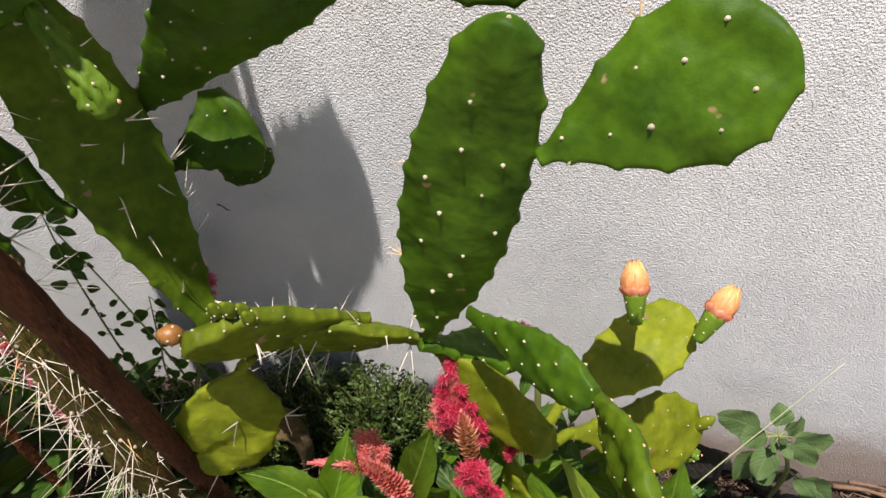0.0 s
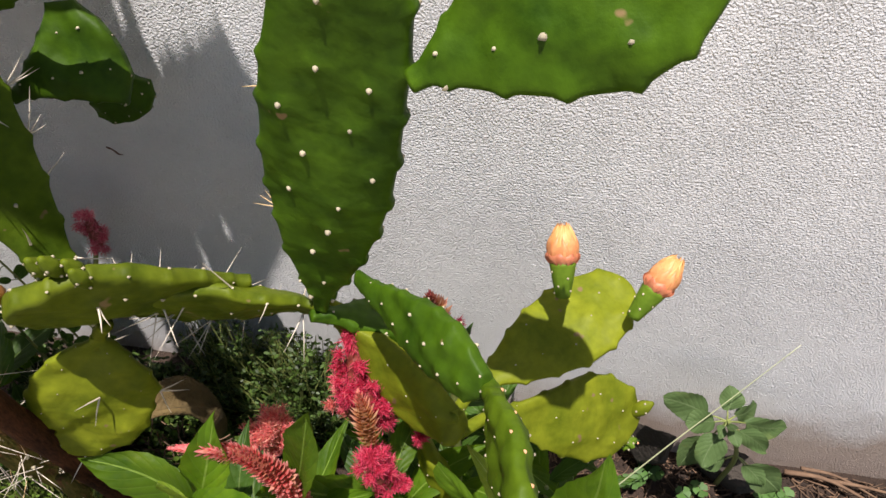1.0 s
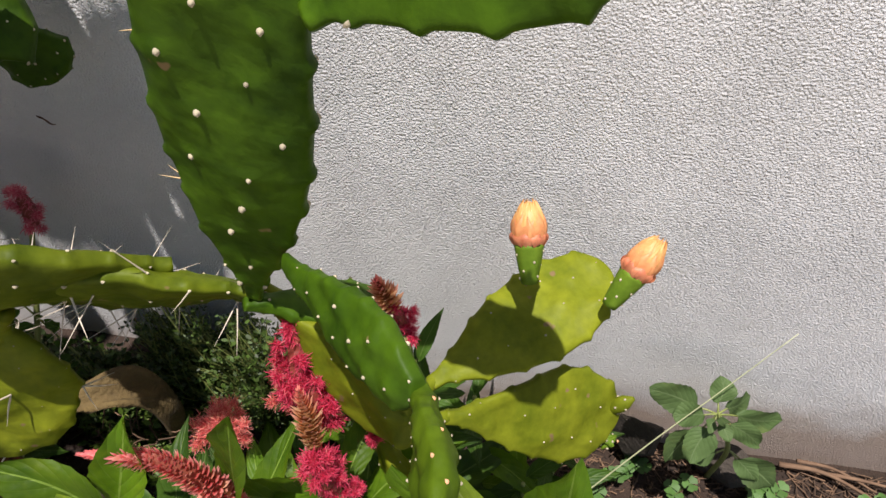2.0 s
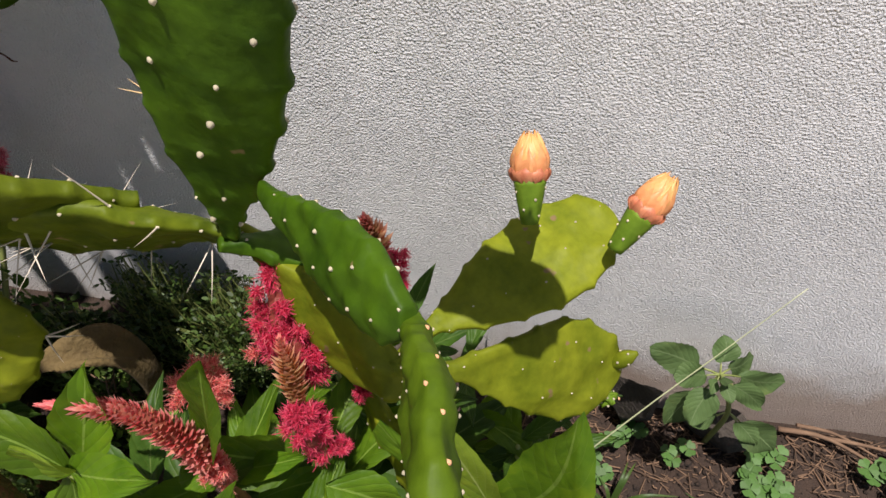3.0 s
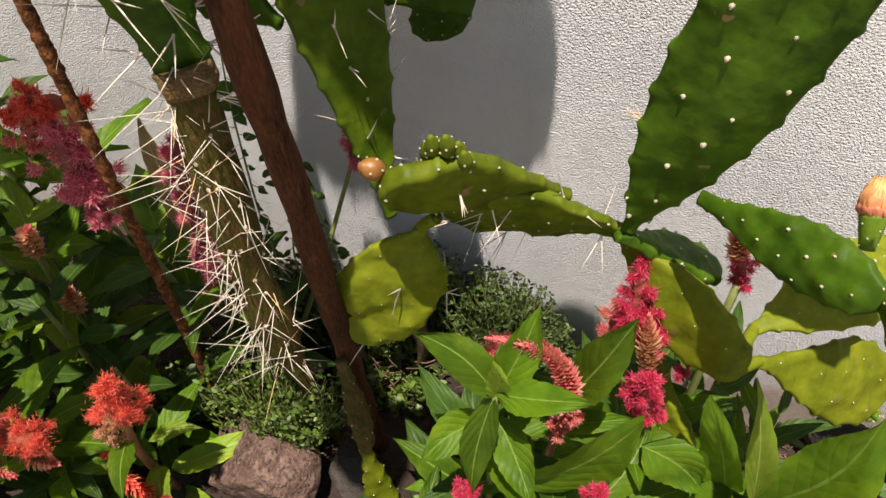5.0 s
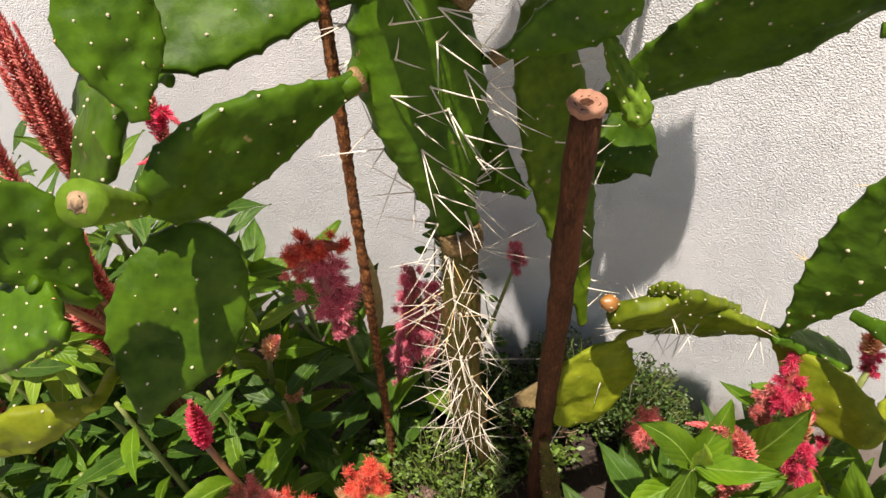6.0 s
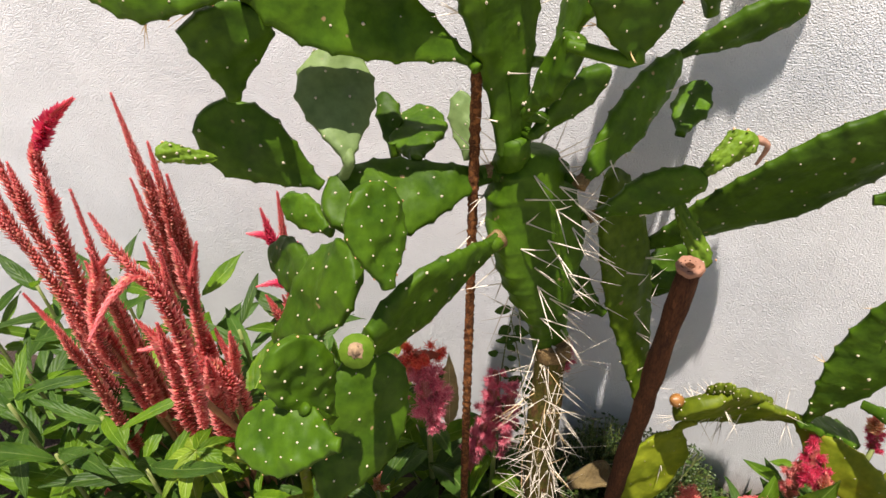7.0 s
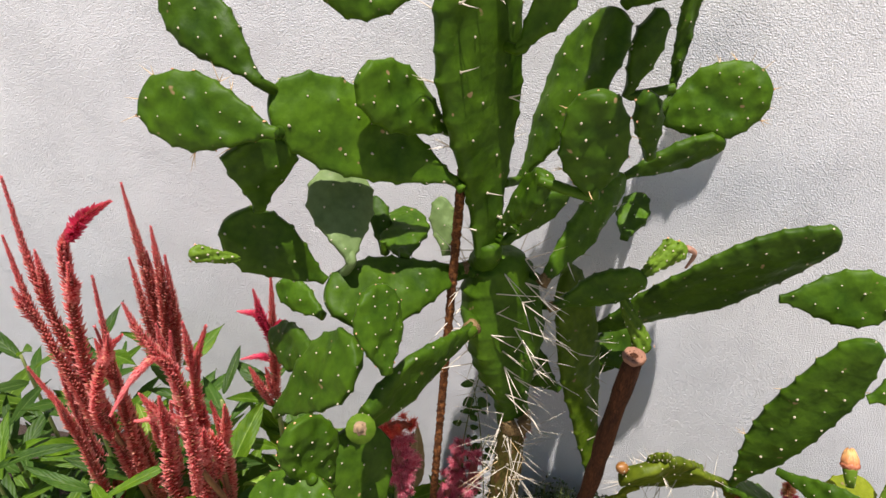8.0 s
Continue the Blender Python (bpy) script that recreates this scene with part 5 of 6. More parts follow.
c = celosia((-0.205, -0.150, gz(-0.205, -0.150)), "celosia with drooping magenta plumes behind the spiny stem")
for k, (x, z) in enumerate(((-0.222, 0.30), (-0.212, 0.34), (-0.196, 0.37), (-0.182, 0.36), (-0.200, 0.42), (-0.180, 0.40), (-0.206, 0.38))):
    plume_at(c, ((x, -0.165, z + 0.03), (x - 0.003, -0.168, z), (x - 0.008, -0.172, z - 0.045)), 0.0120, MAGENTA, n=750, hair=0.0105)
plume_at(c, ((-0.128, -0.045, 0.345), (-0.127, -0.043, 0.362), (-0.126, -0.042, 0.378)), 0.0120, MAGENTA, n=700, hair=0.010)
stem_at(c, [(-0.205, -0.150, 0.10), (-0.160, -0.090, 0.24), (-0.129, -0.046, 0.35)], 0.003, 0.002)
stem_at(c, [(-0.205, -0.150, 0.10), (-0.203, -0.155, 0.25), (-0.198, -0.16, 0.42)], 0.004, 0.003)
bed_leaves(c, (-0.205, -0.150, 0.10), 8, 0.08, 26, (LEAF_DARK, LEAF), 0.04, 0.18)

# a shoot of yellow-green leaves hanging round its tip
c = celosia((-0.467, -0.318, gz(-0.467, -0.318)), "young celosia shoot with drooping yellow-green leaves")
stem_at(c, [(-0.467, -0.318, gz(-0.467, -0.318)), (-0.463, -0.322, 0.273), (-0.467, -0.328, 0.455)], 0.0032, 0.0022)
for k in range(9):
    a = k * 2.4
    tip = np.array((-0.467, -0.328, 0.455)) + np.array((0.045 * math.cos(a), 0.045 * math.sin(a), -0.022 - 0.006 * (k % 3)))
    leaf_at(c, (-0.467, -0.328, 0.455), tip, 0.019, LEAF_LIME if k % 3 else LEAF, (0.4 * math.cos(a), 0.4 * math.sin(a) - 0.2, 1.0), 0.25, 0.3)

# plants under the right-hand branch
c = celosia((0.150, -0.195, gz(0.150, -0.195)), "celosia with fluffy rose-pink flower heads under the cactus branch")
plume_at(c, ((0.139, -0.174, 0.366), (0.135, -0.161, 0.390), (0.133, -0.151, 0.411)), 0.0125, PINK, n=1700, hair=0.009)
plume_at(c, ((0.150, -0.178, 0.356), (0.146, -0.172, 0.366), (0.140, -0.166, 0.382)), 0.0125, PINK, n=1300, hair=0.009)
plume_at(c, ((0.128, -0.168, 0.328), (0.125, -0.165, 0.352), (0.124, -0.163, 0.380)), 0.0120, CRIMSON, n=1100, hair=0.009)
spike_at(c, ((0.150, -0.200, 0.360), (0.146, -0.190, 0.376), (0.142, -0.182, 0.394)), 0.0065, GOLD)
plume_at(c, ((0.157, -0.206, 0.318), (0.153, -0.207, 0.338), (0.150, -0.206, 0.360)), 0.0115, PINK, n=1600, hair=0.009)
plume_at(c, ((0.175, -0.174, 0.327), (0.177, -0.174, 0.331), (0.179, -0.174, 0.334)), 0.0060, PINK, n=320, hair=0.007)
plume_at(c, ((0.163, -0.203, 0.310), (0.165, -0.203, 0.314), (0.167, -0.203, 0.318)), 0.0055, PINK, n=320, hair=0.007)
stem_at(c, [(0.150, -0.195, 0.03), (0.152, -0.205, 0.18), (0.157, -0.206, 0.32)], 0.004, 0.003)
leaf_at(c, (0.160, -0.222, 0.300), (0.208, -0.225, 0.266), 0.050, LEAF, (0, -0.7, 0.7))
leaf_at(c, (0.140, -0.205, 0.290), (0.075, -0.215, 0.320), 0.045, LEAF, (0.1, -0.6, 0.8))
bed_leaves(c, (0.150, -0.195, 0.03), 12, 0.10, 31, (LEAF, LEAF_DARK, LEAF), 0.06, 0.25)

c = celosia((0.185, -0.140, gz(0.185, -0.140)), "celosia with one pink plume behind the pads")
plume_at(c, ((0.194, -0.138, 0.390), (0.192, -0.138, 0.408), (0.187, -0.138, 0.424)), 0.0074, PINK, n=900, hair=0.0075)
spike_at(c, ((0.189, -0.138, 0.416), (0.185, -0.138, 0.430), (0.182, -0.138, 0.442)), 0.006, GOLD)
stem_at(c, [(0.185, -0.140, 0.03), (0.195, -0.15, 0.2), (0.194, -0.140, 0.395)], 0.0035, 0.0028)
bed_leaves(c, (0.185, -0.140, 0.03), 9, 0.09, 32, (LEAF_DARK, LEAF), 0.04, 0.2)

c = celosia((0.085, -0.215, gz(0.085, -0.215)), "celosia with an arching pink-tipped red spike and broad leaves")
spike_at(c, ((0.102, -0.226, 0.295), (0.104, -0.229, 0.340), (0.100, -0.231, 0.378), (0.084, -0.233, 0.406), (0.055, -0.236, 0.410)), 0.0100, CRIMSON, bract=0.0052, density=1.7)
spike_at(c, ((0.092, -0.232, 0.398), (0.076, -0.235, 0.409), (0.050, -0.237, 0.409)), 0.0058, CRIMSON, bract=0.0050, density=1.3)
plume_at(c, ((0.098, -0.226, 0.290), (0.106, -0.228, 0.315), (0.112, -0.230, 0.335)), 0.0087, CRIMSON, n=800, hair=0.0075)
plume_at(c, ((0.034, -0.155, 0.235), (0.040, -0.155, 0.250), (0.044, -0.155, 0.268)), 0.0190, CRIMSON, n=1500, hair=0.0110)
stem_at(c, [(0.085, -0.215, 0.04), (0.095, -0.22, 0.16), (0.101, -0.226, 0.30)], 0.0045, 0.0032, STALK_RED)
leaf_at(c, (0.104, -0.222, 0.340), (0.131, -0.222, 0.440), 0.042, LEAF, (-0.5, -0.8, 0.2), 0.05)
leaf_at(c, (0.086, -0.258, 0.268), (0.146, -0.258, 0.396), 0.052, LEAF, (0.2, -0.8, 0.6), 0.08)
leaf_at(c, (0.100, -0.225, 0.300), (0.060, -0.215, 0.285), 0.04, LEAF, (0, -0.5, 0.8))
bed_leaves(c, (0.085, -0.215, 0.04), 14, 0.11, 33, (LEAF, LEAF, LEAF_DARK), 0.06, 0.24)

c = celosia((0.055, -0.235, gz(0.055, -0.235)), "young leafy celosia with a whorl of smooth bright green leaves")
hub = (0.061, -0.256, 0.380)
leaf_at(c, hub, (0.012, -0.255, 0.424), 0.034, LEAF, (0.1, -0.5, 0.85), 0.1)
leaf_at(c, hub, (0.116, -0.262, 0.410), 0.030, LEAF, (0, -0.4, 0.9), 0.08)
leaf_at(c, hub, (0.060, -0.262, 0.424), 0.020, LEAF_LIME, (0.1, -0.9, 0.2), 0.02)
leaf_at(c, hub, (0.054, -0.285, 0.290), 0.030, LEAF, (0, -0.9, 0.3), 0.05)
leaf_at(c, (0.062, -0.252, 0.375), (0.078, -0.225, 0.432), 0.036, LEAF, (0.1, -0.8, 0.5), 0.05)
leaf_at(c, (0.062, -0.250, 0.340), (0.095, -0.290, 0.318), 0.036, LEAF, (0, -0.6, 0.8), 0.1)
leaf_at(c, (0.060, -0.250, 0.335), (0.020, -0.285, 0.318), 0.038, LEAF, (0, -0.6, 0.8), 0.1)
stem_at(c, [(0.055, -0.235, 0.04), (0.058, -0.245, 0.2), hub], 0.004, 0.0025)
plume_at(c, ((0.048, -0.282, 0.268), (0.052, -0.283, 0.280), (0.054, -0.284, 0.292)), 0.0099, PINK, n=800, hair=0.0075)
bed_leaves(c, (0.055, -0.240, 0.04), 12, 0.10, 34, (LEAF, LEAF_DARK), 0.05, 0.25)

c = celosia((0.135, -0.265, gz(0.135, -0.265)), "celosia with a short scarlet flower head among leaves")
plume_at(c, ((0.131, -0.280, 0.318), (0.133, -0.281, 0.332), (0.135, -0.282, 0.345)), 0.0081, PINK, n=700, hair=0.0068)
stem_at(c, [(0.135, -0.265, 0.03), (0.134, -0.275, 0.18), (0.132, -0.280, 0.325)], 0.0035, 0.0028)
bed_leaves(c, (0.135, -0.265, 0.03), 12, 0.10, 35, (LEAF, LEAF, LEAF_LIME), 0.06, 0.24)

c = celosia((0.235, -0.195, gz(0.235, -0.195)), "celosia with large veined leaves and one lime-yellow young leaf")
leaf_at(c, (0.274, -0.190, 0.205), (0.296, -0.185, 0.350), 0.075, LEAF, (-0.25, -0.75, 0.75), 0.06)
leaf_at(c, (0.258, -0.200, 0.215), (0.212, -0.200, 0.378), 0.030, LEAF_LIME, (0.5, -0.8, 0.2), 0.04)
leaf_at(c, (0.235, -0.202, 0.225), (0.192, -0.200, 0.345), 0.046, LEAF, (-0.4, -0.8, 0.3), 0.06)
leaf_at(c, (0.250, -0.205, 0.210), (0.305, -0.235, 0.235), 0.05, LEAF, (0, -0.5, 0.8), 0.15)
leaf_at(c, (0.240, -0.210, 0.215), (0.200, -0.240, 0.245), 0.05, LEAF, (0, -0.5, 0.8), 0.12)
leaf_at(c, (0.245, -0.210, 0.225), (0.240, -0.270, 0.245), 0.048, LEAF_LIME, (0, -0.4, 0.9), 0.12)
plume_at(c, ((0.255, -0.212, 0.222), (0.257, -0.215, 0.234), (0.258, -0.217, 0.246)), 0.0050, SCARLET, n=300, hair=0.0061)
stem_at(c, [(0.235, -0.195, 0.01), (0.245, -0.2, 0.12), (0.256, -0.205, 0.225)], 0.004, 0.003)
bed_leaves(c, (0.235, -0.195, 0.01), 11, 0.11, 36, (LEAF, LEAF_DARK, LEAF), 0.04, 0.20)

# red heads and leaves in front of the stem
c = celosia((-0.240, -0.300, gz(-0.240, -0.300)), "celosia with ragged scarlet flower heads low in the bed")
plume_at(c, ((-0.215, -0.308, 0.290), (-0.205, -0.310, 0.320), (-0.196, -0.311, 0.352)), 0.0166, SCARLET, n=1500, hair=0.0084)
plume_at(c, ((-0.250, -0.315, 0.245), (-0.238, -0.316, 0.262), (-0.228, -0.316, 0.285)), 0.0097, GOLD, n=500, hair=0.0083)
plume_at(c, ((-0.275, -0.322, 0.190), (-0.265, -0.322, 0.205), (-0.255, -0.322, 0.225)), 0.0089, SCARLET, n=500, hair=0.0066)
spike_at(c, ((-0.262, -0.325, 0.215), (-0.238, -0.330, 0.190), (-0.212, -0.332, 0.185), (-0.192, -0.334, 0.205)), 0.008, SCARLET)
stem_at(c, [(-0.240, -0.300, 0.08), (-0.238, -0.308, 0.2), (-0.212, -0.309, 0.30)], 0.004, 0.003, STALK_RED)
bed_leaves(c, (-0.240, -0.300, 0.08), 11, 0.08, 41, (LEAF, LEAF_LIME, LEAF), 0.03, 0.16)

c = celosia((-0.330, -0.330, gz(-0.330, -0.330)), "celosia with broad orange-red crested heads among leaves")
plume_at(c, ((-0.290, -0.345, 0.290), (-0.270, -0.350, 0.305), (-0.245, -0.352, 0.312)), 0.0166, SCARLET, n=1300, hair=0.0078)
plume_at(c, ((-0.330, -0.350, 0.300), (-0.300, -0.352, 0.320), (-0.275, -0.352, 0.330)), 0.0140, CRIMSON, n=1100, hair=0.0078)
spike_at(c, ((-0.360, -0.365, 0.275), (-0.310, -0.370, 0.290), (-0.262, -0.372, 0.290)), 0.010, CRIMSON)
spike_at(c, ((-0.300, -0.345, 0.270), (-0.280, -0.350, 0.262), (-0.250, -0.352, 0.275)), 0.009, GOLD)
stem_at(c, [(-0.330, -0.330, 0.08), (-0.325, -0.34, 0.2), (-0.30, -0.347, 0.29)], 0.004, 0.003, STALK_RED)
bed_leaves(c, (-0.330, -0.330, 0.08), 16, 0.09, 42, (LEAF, LEAF_LIME, LEAF), 0.03, 0.22)

c = celosia((-0.375, -0.200, gz(-0.375, -0.200)), "leafy celosia with small faded flower tips")
for ctrl in (((-0.350, -0.215, 0.33), (-0.340, -0.22, 0.36), (-0.325, -0.222, 0.38)), ((-0.40, -0.22, 0.27), (-0.41, -0.225, 0.30), (-0.405, -0.228, 0.33)), ((-0.335, -0.225, 0.27), (-0.325, -0.23, 0.295), (-0.318, -0.23, 0.32))):
    spike_at(c, ctrl, 0.008, GOLD)
plume_at(c, ((-0.39, -0.23, 0.40), (-0.385, -0.23, 0.42), (-0.38, -0.23, 0.43)), 0.0127, SCARLET, n=900, hair=0.0072)
stem_at(c, [(-0.375, -0.200, 0.09), (-0.37, -0.21, 0.24), (-0.352, -0.215, 0.34)], 0.004, 0.003)
stem_at(c, [(-0.375, -0.200, 0.09), (-0.385, -0.22, 0.24), (-0.388, -0.23, 0.405)], 0.004, 0.003)
bed_leaves(c, (-0.375, -0.200, 0.09), 22, 0.09, 43, (LEAF, LEAF_LIME, LEAF), 0.05, 0.32)

c = celosia((-0.640, -0.330, gz(-0.640, -0.330)), "low celosia with short crimson spikes at the front of the bed")
for ctrl in (((-0.640, -0.335, 0.215), (-0.650, -0.338, 0.275), (-0.676, -0.340, 0.315)), ((-0.632, -0.335, 0.240), (-0.615, -0.338, 0.310), (-0.597, -0.340, 0.360)), ((-0.655, -0.335, 0.180), (-0.690, -0.338, 0.225), (-0.705, -0.340, 0.275))):
    spike_at(c, ctrl, 0.0105, CRIMSON)
    stem_at(c, [(-0.640, -0.330, 0.08), (-0.642, -0.332, 0.15), ctrl[0]], 0.004, 0.003, STALK_RED)
bed_leaves(c, (-0.640, -0.330, 0.08), 10, 0.09, 47, (LEAF, LEAF_LIME, LEAF_DARK), 0.03, 0.20, 0.66)
c = celosia((-0.300, -0.330, gz(-0.300, -0.330)), "celosia with one short magenta spike beside the cactus pads")
spike_at(c, ((-0.338, -0.338, 0.370), (-0.330, -0.339, 0.410), (-0.322, -0.340, 0.448)), 0.0085, PINK)
stem_at(c, [(-0.300, -0.330, 0.08), (-0.320, -0.335, 0.22), (-0.338, -0.338, 0.372)], 0.004, 0.003, STALK_RED)
bed_leaves(c, (-0.300, -0.330, 0.08), 9, 0.08, 48, (LEAF, LEAF_DARK), 0.03, 0.18)

# leafy fill of the bed
for k, (x, y, n, L, lo, hi, lab) in enumerate((
    (-0.66, -0.20, 14, 0.12, 0.06, 0.37, "leafy green celosia not yet in flower"),
    (-0.575, -0.315, 12, 0.10, 0.08, 0.37, "leafy celosia with long bright leaves"),
    (-0.88, -0.18, 13, 0.12, 0.04, 0.36, "leafy green celosia not yet in flower"),
    (-0.93, -0.32, 13, 0.12, 0.03, 0.30, "leafy green celosia not yet in flower"),
    (-0.71, -0.11, 13, 0.11, 0.04, 0.36, "leafy green celosia against the wall"),
    (-0.98, -0.22, 13, 0.12, 0.03, 0.32, "leafy green celosia against the wall"),
    (-0.72, -0.30, 14, 0.12, 0.05, 0.33, "leafy green celosia not yet in flower"),
    (-0.63, -0.34, 14, 0.12, 0.05, 0.32, "leafy celosia with long bright leaves"),
    (-0.52, -0.34, 14, 0.11, 0.05, 0.33, "leafy celosia with long bright leaves"),
    (-0.42, -0.33, 14, 0.10, 0.05, 0.30, "leafy celosia under the cactus pads"),
    (-0.36, -0.12, 12, 0.10, 0.05, 0.26, "leafy celosia in the shade by the wall"),
    (-0.32, -0.25, 12, 0.09, 0.05, 0.22, "leafy celosia in the shade by the rod"),
    (-0.50, -0.17, 13, 0.11, 0.08, 0.36, "leafy green celosia against the wall"),
    (-0.78, -0.16, 12, 0.12, 0.06, 0.38, "leafy green celosia against the wall"),
    (-0.45, -0.43, 12, 0.10, 0.03, 0.20, "low leafy celosia at the front of the bed"),
    (-0.60, -0.46, 12, 0.11, 0.03, 0.20, "low leafy celosia at the front of the bed"),
    (-0.68, -0.42, 16, 0.085, 0.02, 0.26, "dense low green foliage of a young celosia"),
    (-0.56, -0.40, 16, 0.080, 0.02, 0.24, "dense low green foliage of a young celosia"),
    (-0.47, -0.37, 16, 0.075, 0.02, 0.22, "dense low green foliage of a young celosia"),
    (-0.62, -0.27, 16, 0.085, 0.03, 0.30, "dense low green foliage of a young celosia"),
    (-0.76, -0.24, 16, 0.090, 0.03, 0.32, "dense low green foliage of a young celosia"),
    (-0.80, -0.38, 16, 0.090, 0.02, 0.28, "dense low green foliage of a young celosia"),
    (-0.54, -0.28, 14, 0.075, 0.03, 0.26, "dense low green foliage of a young celosia"),
    (-0.40, -0.26, 14, 0.070, 0.02, 0.22, "dense low green foliage of a young celosia"),
    (-0.36, -0.40, 14, 0.070, 0.02, 0.18, "dense low green foliage of a young celosia"),
    (-0.27, -0.26, 12, 0.060, 0.02, 0.16, "dense low green foliage of a young celosia"),
    (0.02, -0.30, 10, 0.08, 0.03, 0.15, "low leafy seedling beside the stake"),
    (0.19, -0.29, 11, 0.09, 0.03, 0.16, "low leafy celosia at the front of the bed"),
    (0.10, -0.33, 11, 0.09, 0.03, 0.15, "low leafy celosia at the front of the bed"),
    (0.27, -0.12, 9, 0.08, 0.02, 0.14, "low shaded celosia under the pads"),
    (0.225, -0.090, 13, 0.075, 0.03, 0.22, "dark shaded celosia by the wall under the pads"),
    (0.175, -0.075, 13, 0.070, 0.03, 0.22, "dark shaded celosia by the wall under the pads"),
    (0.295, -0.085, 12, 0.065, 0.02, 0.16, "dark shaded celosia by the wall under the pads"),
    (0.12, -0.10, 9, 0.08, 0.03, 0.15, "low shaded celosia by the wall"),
)):
    z = gz(x, y)
    c = celosia((x, y, z), lab)
    stem_at(c, [(x, y, z - 0.01), (x + 0.004, y - 0.004, z + hi * 0.5), (x + 0.002, y - 0.006, z + hi)], 0.0038, 0.002)
    # two in three leaves darkened, for the shaded gaps between plants
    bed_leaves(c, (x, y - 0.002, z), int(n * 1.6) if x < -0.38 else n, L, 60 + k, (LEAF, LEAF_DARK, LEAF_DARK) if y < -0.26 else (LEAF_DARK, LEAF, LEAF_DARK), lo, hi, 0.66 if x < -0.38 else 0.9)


# ---- small-leaved greenery ----
def leaflet_bush(name, centre, size, n, seed, leaf, label, category, mat=None):
    """A bushy plant of twigs with hundreds of tiny leaves."""
    q = np.random.RandomState(seed)
    c0 = np.array(centre)
    root = np.array((c0[0], c0[1], gz(c0[0], c0[1])))
    plant = thing(name, root, label, category)
    twigs, leaves = [], []
    for i in range(n):
        o = q.normal(0, 1, 3)
        o = o / max(1.0, np.linalg.norm(o)) * np.array(size)
        o[2] = abs(o[2])
        tip = c0 + o
        tip[1] = min(tip[1], -0.004)
        tip[2] = max(tip[2], gz(tip[0], tip[1]) + 0.006)
        start = root + np.array((o[0] * 0.35, o[1] * 0.35, 0.0))
        mid = (start + tip) / 2 + q.normal(0, 0.008, 3)
        pts = curve_pts([start, mid, tip], 7)
        twigs.append(tube(pts - root, np.linspace(0.0011, 0.0004, 7), 4, False))
        for u in np.linspace(0.3, 1.0, 11):
            p = pts[int(u * 6)] + q.normal(0, 0.002, 3) - root
            for s in (-1, 1):
                d = unit(q.normal(0, 0.6, 3) + np.array((s * 0.8, -0.1, 0.35)))
                w = unit(np.cross(d, q.normal(0, 1, 3)))
                L = leaf * q.uniform(0.6, 1.3)
                h = L * 0.25
                leaves.append(([p, p + d * L * 0.35 + w * h, p + d * L * 0.75 + w * h * 0.8, p + d * L, p + d * L * 0.75 - w * h * 0.8, p + d * L * 0.35 - w * h],
                               [(0, 1, 2, 3), (0, 3, 4, 5)]))
    v, f = join(twigs)
    hang("twig_work", mesh_of("twig_work", v, f, STALK), plant, Matrix.Identity(4))["kind"] = "stuff"
    v, f = join(leaves)
    ob = hang("foliage", mesh_of("foliage", v, f, mat or LEAFLET, smooth=False), plant, Matrix.Identity(4))
    ob["kind"] = "stuff"
    return plant


leaflet_bush("small_shrub", (0.015, -0.055, 0.115), (0.085, 0.045, 0.125), 420, 71, 0.0056, "dense small-leaved dark shrub against the wall", "shrub")
leaflet_bush("small_shrub", (0.085, -0.055, 0.070), (0.060, 0.040, 0.075), 180, 72, 0.0055, "low small-leaved shrub against the wall", "shrub")
leaflet_bush("small_shrub", (-0.150, -0.085, 0.110), (0.062, 0.040, 0.105), 150, 73, 0.0085, "dark small-leaved shrub behind the old stem", "shrub")
leaflet_bush("small_shrub", (-0.250, -0.075, 0.110), (0.060, 0.040, 0.105), 130, 74, 0.0085, "dark small-leaved shrub at the foot of the wall", "shrub")
# added shrub, covers wall that should lie dark in the pads' shadow
leaflet_bush("small_shrub", (-0.065, -0.045, 0.100), (0.060, 0.035, 0.150), 240, 78, 0.0058, "dark small-leaved shrub added where the wall lies in shade", "shrub")
leaflet_bush("creeping_weed", (-0.168, -0.216, 0.186), (0.078, 0.042, 0.056), 150, 73, 0.0062, "creeping small-leaved weed over the stones", "weed", WEEDLET)
leaflet_bush("creeping_weed", (-0.020, -0.290, 0.085), (0.055, 0.050, 0.050), 70, 74, 0.0090, "fine-leaved weed beside the stake", "weed", WEEDLET)
leaflet_bush("creeping_weed", (-0.260, -0.200, 0.110), (0.060, 0.050, 0.070), 80, 75, 0.0100, "creeping small-leaved weed at the foot of the rod", "weed", WEEDLET)
leaflet_bush("creeping_weed", (-0.090, -0.120, 0.100), (0.070, 0.050, 0.060), 70, 76, 0.0090, "creeping weed in the shade behind the stem", "weed", WEEDLET)
leaflet_bush("creeping_weed", (-0.280, -0.370, 0.120), (0.060, 0.040, 0.050), 60, 77, 0.0110, "low weed with small round leaves", "weed", WEEDLET)


